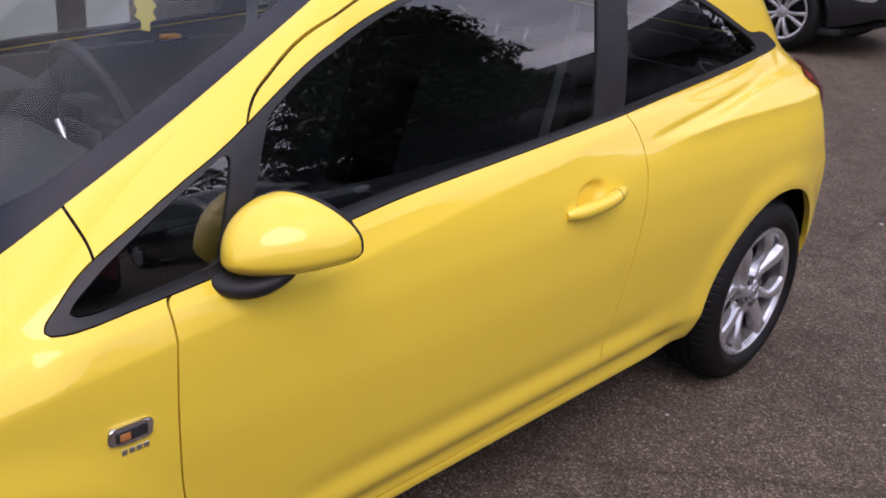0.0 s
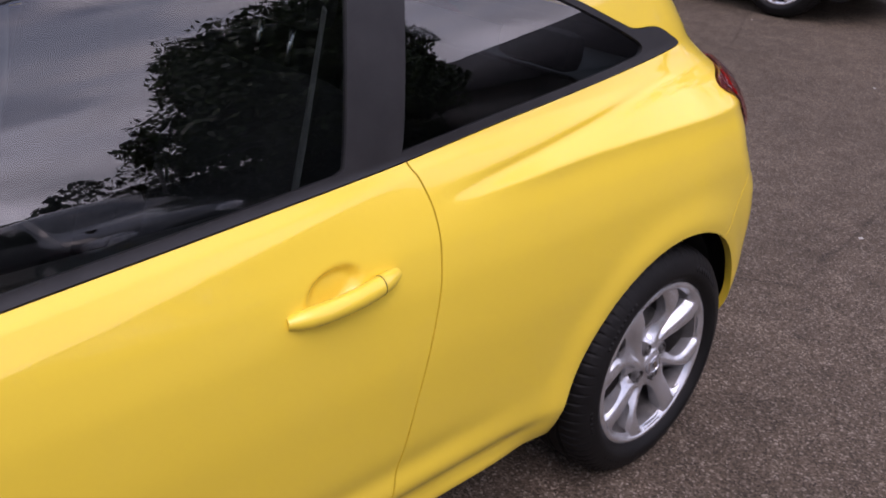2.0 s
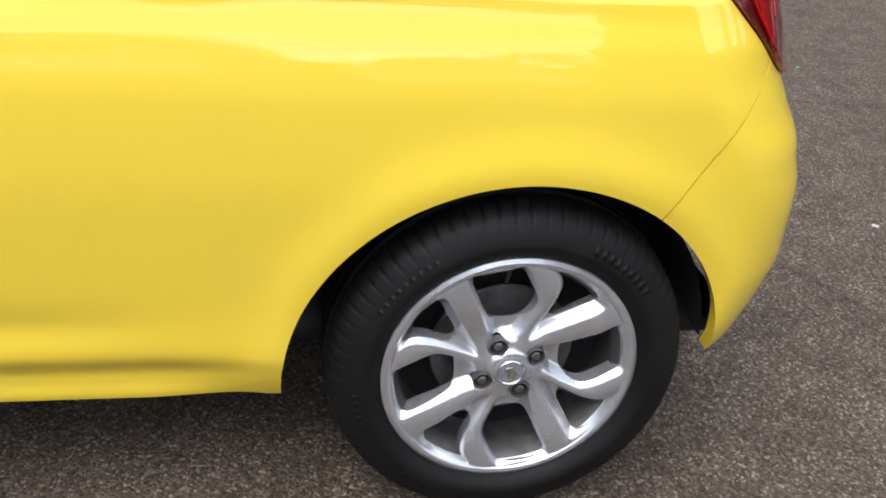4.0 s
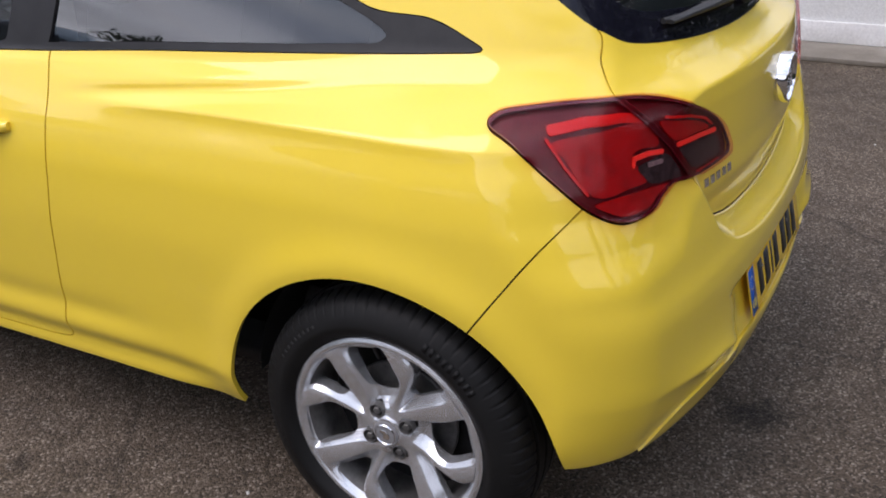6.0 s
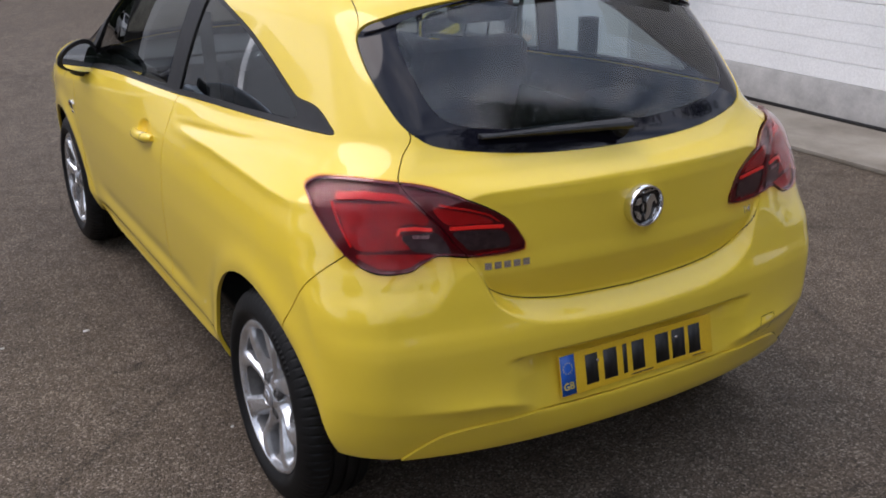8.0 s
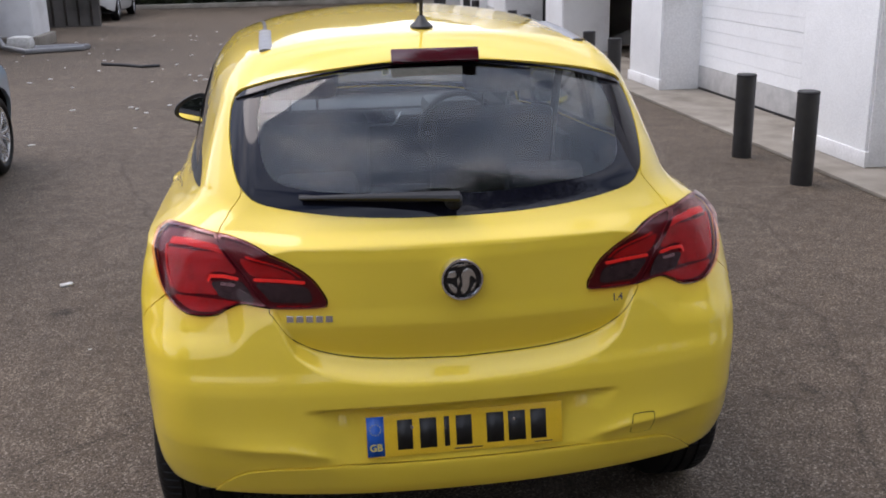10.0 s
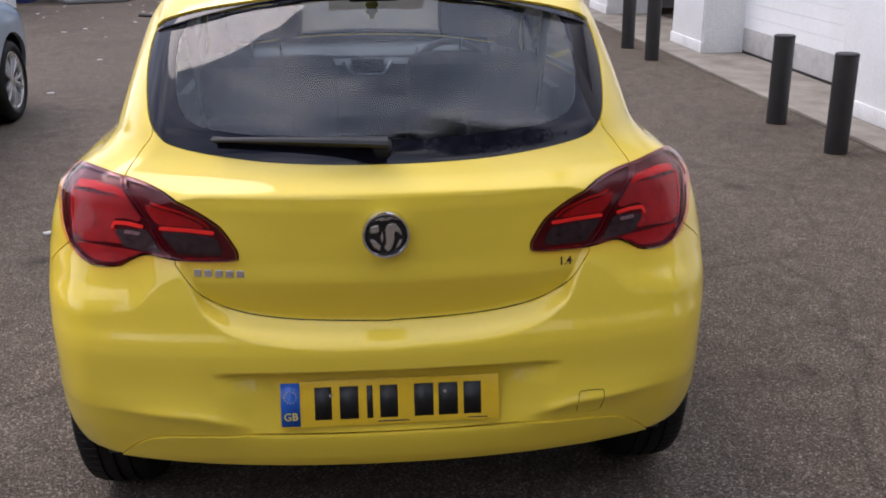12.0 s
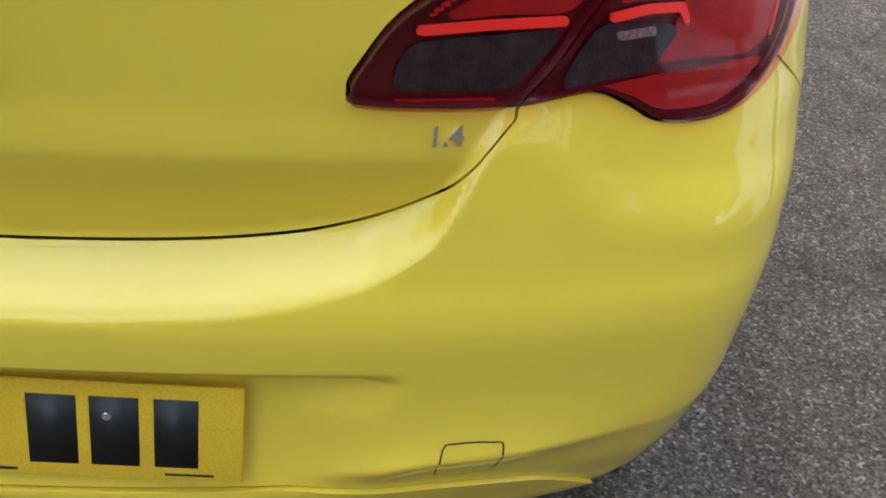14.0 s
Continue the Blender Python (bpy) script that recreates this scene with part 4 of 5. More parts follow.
# ---- wheels ----
def spoke(path, widths, height, foot, bm):
    """A bar with bevelled flanks along a path of (y, z) points in the wheel's plane; x points outwards."""
    rows = []
    p = [Vector((0, *q)) for q in path]
    for i, c in enumerate(p):
        ahead = (p[min(i + 1, len(p) - 1)] - p[max(i - 1, 0)]).normalized()
        across = Vector((0, -ahead.z, ahead.y))
        w, h = widths[i] / 2, height[i]
        rows.append([bm.verts.new(c + across * s * w + Vector((x, 0, 0))) for s, x in
                     ((-1.0, foot), (-1.0, h - .016), (-.80, h - .003), (-.35, h), (.35, h), (.80, h - .003), (1.0, h - .016), (1.0, foot))])
    for a, b in zip(rows[:-1], rows[1:]):
        for k in range(7):
            bm.faces.new((a[k], b[k], b[k + 1], a[k + 1]))
    bm.faces.new(rows[0])
    bm.faces.new(rows[-1][::-1])


def smooth_path(points, n):
    p = np.array(points, float)
    s = np.linspace(0, 1, len(p))
    return [tuple(float(spline(list(zip(s, p[:, k])))(u)) for k in range(p.shape[1])) for u in np.linspace(0, 1, n)]


RIM_R = .218
# one of the four long windows and one of the four short ones between the spokes
LONG_WINDOW = [(.372, .80), (.29, .862), (.13, .894), (.01, .900), (-.070, .79), (-.148, .63), (-.125, .52), (-.04, .43), (.09, .41), (.182, .425), (.240, .51), (.312, .66)]
LONG_EDGE = [(.418, .832), (.29, .878), (.137, .908), (-.014, .930), (-.105, .80), (-.182, .61), (-.138, .46), (-.062, .30), (-.02, .235), (.155, .205), (.238, .41), (.335, .645)]
SHORT_WINDOW = [(-.275, .875), (-.320, .78), (-.305, .65), (-.262, .54), (-.258, .47), (-.33, .445), (-.49, .53), (-.622, .615), (-.54, .735), (-.41, .825)]
SHORT_EDGE = [(-.236, .898), (-.288, .785), (-.258, .618), (-.184, .441), (-.112, .27), (-.17, .262), (-.30, .335), (-.52, .462), (-.680, .580), (-.575, .738), (-.41, .855)]


def quarter_turns(q, k):
    return [q, np.stack([-q[:, 1], q[:, 0]], 1), -q, np.stack([q[:, 1], -q[:, 0]], 1)][k]


def rim_face():
    """The cast face of a 16 inch rim: four pairs of swept spokes between bevelled windows; x points outwards."""
    n = 152
    c = np.linspace(-.208, .208, n)
    y, z = np.meshgrid(c, c, indexing="ij")
    v = np.stack([0 * y, y, z], -1).reshape(-1, 3)
    i = np.arange(n * n).reshape(n, n)
    q = np.stack([i[:-1, :-1], i[1:, :-1], i[1:, 1:], i[:-1, 1:]], -1).reshape(-1, 4)
    t = np.vstack([q[:, [0, 1, 2]], q[:, [0, 2, 3]]])
    longs, shorts, long_edge, short_edge = (RIM_R * loop(w, 5) for w in (LONG_WINDOW, SHORT_WINDOW, LONG_EDGE, SHORT_EDGE))

    def nearest(v, a, b):
        d = np.full(len(v), .5)
        for k in range(4):
            p = quarter_turns(v[:, 1:], k)
            d = np.minimum(d, np.minimum(signed(a, p), signed(b, p)))
        return d

    def window_gap(v):
        return nearest(v, longs, shorts)

    def bolt_gap(v):
        a = [radians(28) + k * math.pi / 2 for k in range(4)]
        return np.min([np.hypot(v[:, 1] - .050 * math.sin(b), v[:, 2] - .050 * math.cos(b)) for b in a], 0) - .0165

    dish = spline([(0, -.005), (.033, -.006), (.041, -.011), (.075, -.013), (.12, -.006), (.17, .001), (.195, .001), (.22, -.004)])
    v, t = keep_below(v, t, np.hypot(v[:, 1], v[:, 2]), .2035)
    v, t = keep_below(v, t, -window_gap(v), 0)
    v, t = keep_below(v, t, -bolt_gap(v), 0)

    def height(v):
        # from the crisp edge of a spoke the cast wall slopes down to the window
        d, r = nearest(v, long_edge, short_edge), np.hypot(v[:, 1], v[:, 2])
        fall = .022 * (1 - bevelled(-.016, .0, d, .08))
        return dish(r) + .002 * bevelled(.0, .012, d, .2) - fall * step(.045, .075, r) - .003 * np.exp(-np.maximum(bolt_gap(v), 0) / .004)

    e, n3 = 8e-4, [np.ones(len(v))]
    for k in (1, 2):
        s = np.zeros(3)
        s[k] = e
        n3.append(-(height(v + s) - height(v - s)) / (2 * e))
    n3 = np.stack(n3, -1)
    n3 /= np.linalg.norm(n3, axis=1, keepdims=True)
    v[:, 0] = height(v)
    face = np.cross(v[t[:, 1]] - v[t[:, 0]], v[t[:, 2]] - v[t[:, 0]])
    t = np.where((face[:, 0] < 0)[:, None], t[:, ::-1], t)
    e = np.vstack([t[:, [0, 1]], t[:, [1, 2]], t[:, [2, 0]]])
    _, first, count = np.unique(np.sort(e, 1), axis=0, return_index=True, return_counts=True)
    a, b = e[first[count == 1]].T
    k, base = len(a), len(v)
    deep = lambda p: np.stack([np.full(len(p), -.038), p[:, 1], p[:, 2]], 1)
    verts = np.vstack([v, v[a], v[b], deep(v[a]), deep(v[b])])
    j = np.arange(k) + base
    faces = t.tolist() + np.stack([j, j + 2 * k, j + 3 * k, j + k], 1).tolist()
    return mesh_of("spokes", verts, faces, np.vstack([n3, np.zeros((4 * k, 3))]))


def rim_barrel():
    return lathe([(-.012, .196), (-.010, .197), (-.001, .2030), (.003, .207), (.004, .2125), (.001, .2195), (-.006, .2215), (-.012, .214), (-.030, .210)], 96)


SPOKES = rim_face()
SPOKES.materials.append(ALLOY)


def tyre_bm():
    prof = [(-.175, .200), (-.190, .215), (-.196, .245), (-.190, .280), (-.178, .299), (-.165, .3065), (-.14, .3095), (-.138, .303), (-.130, .303), (-.128, .3105),
            (-.102, .3110), (-.100, .303), (-.092, .303), (-.090, .3110), (-.064, .3105), (-.062, .303), (-.054, .303), (-.052, .3095), (-.028, .3065),
            (-.010, .300), (.002, .288), (.012, .266), (.016, .252), (.0165, .246), (.013, .237), (.006, .229), (.000, .223), (-.012, .212)]
    def notch(i, k):
        edge = i in (17, 18, 19)
        return -.0045 if edge and k % 10 < 2 else 0.0
    return lathe(prof, 720, None, notch)


def wheel(x, y, sgn, turn, label):
    """A wheel with its outer face at x; sgn is -1 on the near side."""
    m = Matrix.Translation((x, y, .3095)) @ Matrix.Diagonal((sgn, 1, 1, 1)) @ pose(0, 0, 0, turn, 0, 0)
    tyre = part("tyre", tyre_bm(), TYRE, None, angle=50)
    rim = part("rim", rim_barrel(), ALLOY, None, angle=28)
    holder = new("wheel")
    holder.parent = car
    tagged(holder, label)
    bits = [tyre, rim, tagged(new("spokes", SPOKES), "silver cast spokes")]
    # an added black disc paints the shade behind the spokes
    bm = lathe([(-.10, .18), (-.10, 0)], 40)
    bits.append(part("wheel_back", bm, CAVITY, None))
    # the alloy barrel takes the drum's dark colour to paint shade inside the rim
    bits.append(part("shaded_barrel", lathe([(-.16, .196), (-.13, .190), (-.06, .186), (-.03, .187), (-.012, .196), (-.016, .206), (-.16, .207)], 72), DRUM, None))
    bm = lathe([(-.085, .05), (-.085, .125), (-.075, .128), (-.072, .125), (-.072, .05)], 48)
    bits.append(part("brake_drum", bm, DRUM, None))
    bm = lathe([(-.004, 0), (.001, .012), (.001, .024), (-.002, .0285), (-.006, .0295)], 36)
    cap = part("centre_cap", bm, GREY_TRIM, None)
    bits.append(cap)
    bm = lathe([(.0005, .021), (.0025, .0225), (.0005, .0245)], 36)
    slab([(-.010, .002), (-.002, .012), (.010, .010), (.012, .004), (.002, .004), (.006, -.010), (-.006, -.012), (-.012, -.004)], .002, pose(.001, 0, 0, 90, 0, 90), .0008, bm)
    bits.append(part("cap_emblem", bm, CHROME, None))
    for k in range(4):
        a = radians(28) + k * math.pi / 2
        bm = lathe([(-.024, .0165), (-.0095, .0165), (-.0085, .0145), (-.016, .012), (-.026, .012)], 20)
        bolt = lathe([(-.020, .0095), (-.011, .0090), (-.009, .007), (-.009, 0)], 6)
        me = bpy.data.meshes.new("b")
        bolt.to_mesh(me)
        bolt.free()
        bm.from_mesh(me)
        bm.transform(Matrix.Translation((0, .050 * math.sin(a), .050 * math.cos(a))))
        bits.append(part("wheel_bolt", bm, DRUM, None))
    bm = tube([(-.012, .02, .196), (-.020, .02, .178), (-.028, .02, .160)], .004, 8)
    bits.append(part("valve", bm, RUBBER, None))
    # raised marks on the sidewall, as plain bars
    bm = bmesh.new()
    for start, count, size in ((25, 9, .0085), (205, 6, .010), (215, 5, .012), (300, 9, .011)):
        for i in range(count):
            a = radians(start + i * 3.3 + (35 if size == .012 else 0))
            r = .262 if size < .0095 else .256
            b = Matrix.Rotation(a, 4, "X") @ Matrix.Translation((.0125, 0, r)) @ pose(0, 0, 0, 0, -16 if r > .26 else -6, 0)
            block(bm, (0, -.0045, -size), (.0016, .0045, size), 0, b)
    bits.append(tagged(part("sidewall_lettering", bm, TYRE, None), kind="stuff"))
    for b in bits:
        b.parent = holder
    holder.matrix_basis = m
    return holder


for y in (0.0, WHEELBASE):
    for sgn in (-1, 1):
        wheel(sgn * .828, y, sgn, 0 if y == 0 else 40, "silver alloy wheel with a black tyre")
        # wheel housing
        prof = [(-.075, .366), (-.16, .368), (-.30, .368), (-.30, .05)]
        bm = lathe(prof, 48, Matrix.Translation((sgn * .83, y, .305)) @ Matrix.Diagonal((sgn, 1, 1, 1)))
        bmesh.ops.bisect_plane(bm, geom=bm.verts[:] + bm.edges[:] + bm.faces[:], plane_co=(0, 0, .325), plane_no=(0, 0, -1), clear_outer=True)
        part("wheel_housing", bm, CAVITY, car)
part("underbody", boxed((-.56, -.38, .27), (.56, 3.2, .31), .02), CAVITY, car)

# ---- cabin ----
def cushion(lo, hi, r=.05, m=None):
    return boxed(lo, hi, r, m)


for x in (-.36, .36):
    seat = part("front_seat", cushion((x - .25, 1.02, .42), (x + .25, 1.52, .58), .06), FABRIC, car, "dark grey cloth front seat")
    bm = cushion((-.24, -.06, 0), (.24, .06, .60), .055, Matrix.Translation((x, 1.00, .52)) @ pose(0, 0, 0, 17, 0, 0))
    part("backrest", bm, FABRIC, seat)
    bm = cushion((-.13, -.045, 0), (.13, .045, .19), .045, Matrix.Translation((x, .79, 1.16)) @ pose(0, 0, 0, 10, 0, 0))
    part("head_restraint", bm, FABRIC, seat)
    for dx in (-.05, .05):
        part("post", tube([(x + dx, .82, 1.06), (x + dx, .785, 1.20)], .006, 8), CHROME, seat)
bench = part("rear_bench", cushion((-.60, .15, .42), (.60, .62, .56), .05), FABRIC, car)
part("rear_backrest", cushion((-.60, -.05, 0), (.60, .05, .46), .045, Matrix.Translation((0, .13, .52)) @ pose(0, 0, 0, 18, 0, 0)), FABRIC, bench)
for x in (-.34, .34):
    part("head_restraint", cushion((-.12, -.04, 0), (.12, .04, .10), .035, Matrix.Translation((x, -.02, .96)) @ pose(0, 0, 0, 12, 0, 0)), FABRIC, bench)
for sgn in (-1, 1):
    part("rear_side_trim", boxed((min(sgn * .58, sgn * .60), -.16, .33), (max(sgn * .58, sgn * .60), .93, .90), .008), DASH, car)
part("parcel_shelf", cushion((-.56, -.42, .90), (.56, -.04, .925), .01), DASH, car)
part("cabin_floor", boxed((-.70, -.45, .30), (.70, 2.2, .34)), DASH, car)
part("headlining", boxed((-.50, .1, 1.385), (.50, 1.45, 1.392)), LINING, car)
dash = part("dashboard", cushion((-.66, 1.86, .55), (.66, 2.28, .93), .08), DASH, car, "black dashboard with a chrome-edged centre")
part("dashboard_top", cushion((-.64, 1.95, .90), (.64, 2.46, .945), .02), DASH, dash)
part("instrument_hood", cushion((.22, 1.80, .86), (.52, 2.05, .99), .05), DASH, dash)
bm = tube([(-.11, 1.85, .93), (-.085, 1.845, .89), (-.06, 1.842, .872), (.06, 1.842, .872), (.085, 1.845, .89), (.11, 1.85, .93)], .008, 8)
part("chrome_edge", bm, ALLOY, dash)
part("centre_display", boxed((-.075, 1.838, .885), (.075, 1.85, .945), .004), GLOSS_BLACK, dash)
ring = [(.36 + .185 * math.cos(a), 1.62 + .06 * math.sin(a), .86 + .175 * math.sin(a)) for a in (2 * math.pi * k / 40 for k in range(40))]
wheel_ob = part("steering_wheel", tube(ring, .016, 10, True), RUBBER, car, "black steering wheel")
part("wheel_boss", cushion((.29, 1.60, .80), (.43, 1.70, .90), .03), RUBBER, wheel_ob)
for a, b in (((.19, 1.62, .86), (.31, 1.65, .85)), ((.41, 1.65, .85), (.53, 1.62, .86)), ((.36, 1.57, .70), (.36, 1.65, .81))):
    part("wheel_spoke", tube([a, b], .014, 8), RUBBER, wheel_ob)
mir = part("interior_mirror", cushion((-.11, -.015, -.033), (.11, .015, .033), .014, Matrix.Translation((.03, 1.62, 1.245)) @ pose(0, 0, 0, 5, 0, 12)), RUBBER, car)
part("mirror_stem", tube([(.03, 1.635, 1.26), (.02, 1.68, 1.345)], .009, 8), RUBBER, mir)
for x in (-.635, .635):
    part("belt", tube([(x, .90, 1.25), (x * .97, .93, 1.02), (x * .93, 1.0, .6)], .022, 6, flat=.15), GREY_TRIM, car)
fresh = slab([(-.012, 0), (.012, 0), (.012, .02), (.03, .03), (.02, .045), (.032, .06), (.018, .075), (.024, .09), (.01, .11), (0, .145), (-.01, .11), (-.024, .09), (-.018, .075), (-.032, .06), (-.02, .045), (-.03, .03), (-.012, .02)], .003, pose(.02, 1.665, 1.135, 90, 0, 20))
part("air_freshener", fresh, PLATE_YELLOW, mir, "yellow card hanging from the mirror")
part("cord", tube([(.02, 1.665, 1.22), (.028, 1.64, 1.25)], .001, 5), PLATE_YELLOW, mir)

for sgn in (-1, 1):
    card = part("door_card", boxed((min(sgn * .66, sgn * .70), .95, .35), (max(sgn * .66, sgn * .70), 2.05, .955), .015), DASH, car)
# amber block and black surround, added for an amber spot of unknown source
part("amber_surround", boxed((.64, 1.15, .952), (.69, 1.25, .962), .004), GLOSS_BLACK, card)
part("amber_block", boxed((.65, 1.17, .960), (.682, 1.23, .972), .005), AMBER, card, "small amber block added on the door top")

# ---- the yard ----
N = 60
g = [(-220 + 440 * i / N, -220 + 440 * j / N, 0) for i in range(N + 1) for j in range(N + 1)]
put("ground", mesh_of("ground", g, [(i * (N + 1) + j, (i + 1) * (N + 1) + j, (i + 1) * (N + 1) + j + 1, i * (N + 1) + j + 1) for i in range(N) for j in range(N)]), ASPHALT)
tagged(bpy.data.objects["ground"], "worn brown-grey asphalt with pale chippings", "ground", kind="structure")

PITCH, WALL_X, PIER_X, FIRST = 4.39, 4.28, 3.83, 3.92
apron = part("pavement", boxed((3.47, -1.2, 0), (WALL_X + .3, 52, .028), .008), CONCRETE)
tagged(apron, "stained concrete apron before the workshop doors", "pavement", kind="structure")
wall_ob = tagged(thing("wall_east", "white workshop wall with piers and roller doors", "wall"), kind="structure")


def shutter(y0, y1, top_z=3.6):
    """A sectional door of ribbed white panels over a grey bottom rail."""
    door_ob = thing("sectional_door", "closed white sectional workshop door with a grey bottom rail", "door", "workshop doors")
    part("bottom_rail", boxed((WALL_X, y0, .055), (WALL_X + .05, y1, .30), .004), RAIL_GREY, door_ob)
    part("rubber_seal", boxed((WALL_X + .005, y0, .028), (WALL_X + .045, y1, .055)), RUBBER, door_ob)
    z = .30
    while z < top_z - .1:
        bm = bmesh.new()
        for k in range(4):
            lo, hi = z + .0035 + k * .1385, z + k * .1385 + .135
            block(bm, (WALL_X + .004, y0, lo), (WALL_X + .05, y1, hi))
        block(bm, (WALL_X + .0100, y0, z), (WALL_X + .04, y1, z + .554))
        part("door_section", bm, SHUTTER, door_ob, smooth=False)
        z += .556


for k in range(-1, 10):
    y = FIRST + k * PITCH
    pier = part("wall_pier", boxed((PIER_X, y, .028), (WALL_X + .3, y + 1.10, 5.2), .006), RENDER_WHITE, wall_ob)
    part("skirting_panel", boxed((PIER_X - .035, y - .012, .03), (PIER_X, y + 1.112, .15), .006), RENDER_WHITE, pier)
    part("cladding_board", boxed((PIER_X - .022, y + .02, .15), (PIER_X, y + 1.08, 1.75), .004), SHUTTER, pier)
    if k not in (1, 2, 4):
        shutter(y + 1.10, y + PITCH)
    part("lintel", boxed((WALL_X - .05, y + 1.10, 3.6), (WALL_X + .3, y + PITCH, 5.2)), RENDER_WHITE, wall_ob)
    for dy in (-.27, .73):
        if -3 < k < 8:
            b = thing("bollard", "black steel bollard by the workshop pier", "bollard", "bollards", (3.165, y + dy, 0))
            part("post", lathe([(0, .0), (0, .0765), (.650, .0765), (.652, .072)], 28, pose(0, 0, 0, 0, -90, 0)), BOLLARD, b)
            part("cap", lathe([(.648, .074), (.652, .0785), (.664, .0775), (.670, .070), (.671, 0)], 28, pose(0, 0, 0, 0, -90, 0)), RUBBER, b)
# inside the open bays
part("end_wall", boxed((WALL_X + .3, FIRST - PITCH, .0), (WALL_X + 9, FIRST - PITCH + .25, 5.2)), RENDER_WHITE, wall_ob)
# the open bays' shade is put into this dark colour; the ceiling is unseen
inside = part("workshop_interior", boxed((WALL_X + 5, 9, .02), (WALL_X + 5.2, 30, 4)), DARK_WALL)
tagged(inside, "back wall of the open workshop, the bay's shade in its colour", "wall", kind="structure")
roof_in = tagged(part("unseen_workshop_roof", boxed((WALL_X + .3, -.2, 3.9), (WALL_X + 6, 48, 4.1)), DARK_WALL), "unseen ceiling added over the workshop bays, in the dark wall colour", "roof", kind="structure")
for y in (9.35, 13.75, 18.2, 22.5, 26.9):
    tagged(part("inner_wall", boxed((WALL_X + .3, y, .02), (WALL_X + 5, y + .12, 4)), DARK_WALL), "workshop partition wall, the bay's shade in its colour", "wall", kind="structure")
trolley = thing("tool_trolley", "yellow workshop trolley standing in the open bay", "trolley", at=(4.75, 10.9, .028))
part("cabinet", boxed((-.25, -.25, .12), (.25, .25, 1.35), .03), YELLOW_TOOL, trolley)
for x in (-.2, .2):
    for y in (-.2, .2):
        part("castor", lathe([(-.02, 0), (-.02, .06), (.02, .06), (.02, 0)], 16, pose(x, y, .06)), RUBBER, trolley)

# ---- the far building and the end of the yard ----
left = tagged(thing("wall_west", "grubby white workshop piers and dark cladding", "wall"), kind="structure")
for lo, hi, m in (((-6.9, 15.0, 0), (-5.85, 15.5, 5), RENDER_WHITE), ((-9.5, 15.3, 0), (-6.9, 15.5, 5), RENDER_WHITE), ((-6.1, 17.1, 0), (-5.2, 18.4, 5), RENDER_WHITE),
                  ((-12, 14.6, 0), (-9.5, 14.9, 5), SHUTTER), ((-9.0, 18.3, 0), (-6.1, 18.5, 5), DARK_WALL), ((-9.5, 22.8, 0), (-5.0, 23.0, 5), DARK_WALL), ((-9.4, 15.5, 0), (-9.2, 23, 5), DARK_WALL)):
    part("wall_panel", boxed(lo, hi, .01), m, left)
for k in range(15):
    part("cladding_rib", boxed((-9.4 + .3 * k, 22.76, .05), (-9.36 + .3 * k, 22.8, 5)), DARK_WALL, left)
part("kerb_foot", boxed((-6.15, 17.0, 0), (-5.1, 18.45, .22), .03), CONCRETE, left)
bin_ob = thing("wheeled_bin", "blue plastic bin with rubbish on top", "bin", at=(-6.15, 16.6, 0))
part("body", slab([(-.26, -.3), (.26, -.3), (.26, .3), (-.26, .3)], .98, None, .04), BLUE_BIN, bin_ob)
part("lid", boxed((-.29, -.34, .98), (.29, .32, 1.05), .02), BLUE_BIN, bin_ob)
part("rubbish", boxed((-.2, -.2, 1.05), (.18, .2, 1.30), .09), LITTER, bin_ob)
hose = tube([(-5.9, 16.5, .9), (-5.75, 16.35, .45), (-5.5, 16.1, .12), (-5.1, 15.9, .05), (-4.6, 16.1, .05), (-4.2, 16.3, .05), (-4.15, 16.6, .05), (-4.6, 16.7, .05), (-5.1, 16.55, .05)], .05, 10)
tagged(part("rubber_hose", hose, GREY_TRIM), "grey rubber hose lying on the asphalt", "hose")
tagged(part("plastic_sack", boxed((-5.55, 16.35, 0), (-5.1, 16.75, .28), .12), LITTER), "crumpled pale plastic sack", "sack")
tagged(part("cable_scrap", tube([(-3.4, 13.6, .02), (-3.0, 13.3, .02), (-2.7, 13.0, .02), (-2.45, 13.05, .02)], .025, 8), RUBBER), "black cable scrap on the asphalt", "cable")
rng = np.random.default_rng(4)
bm = bmesh.new()
for _ in range(70):
    x, y, s = rng.uniform(-5.2, -1.4), rng.uniform(2, 20), rng.uniform(.008, .032)
    block(bm, (-s, -s * .6, 0), (s, s * .6, s * .35), 0, pose(x, y, .001, 0, 0, rng.uniform(0, 180)))
for _ in range(40):
    x, y, s = rng.uniform(-3.5, 3.3), rng.uniform(-6, 2), rng.uniform(.004, .011)
    block(bm, (-s, -s * .6, 0), (s, s * .6, s * .35), 0, pose(x, y, .001, 0, 0, rng.uniform(0, 180)))
tagged(part("paper_scraps", bm, LITTER), "small pale scraps and grit on the asphalt", "litter", kind="stuff")


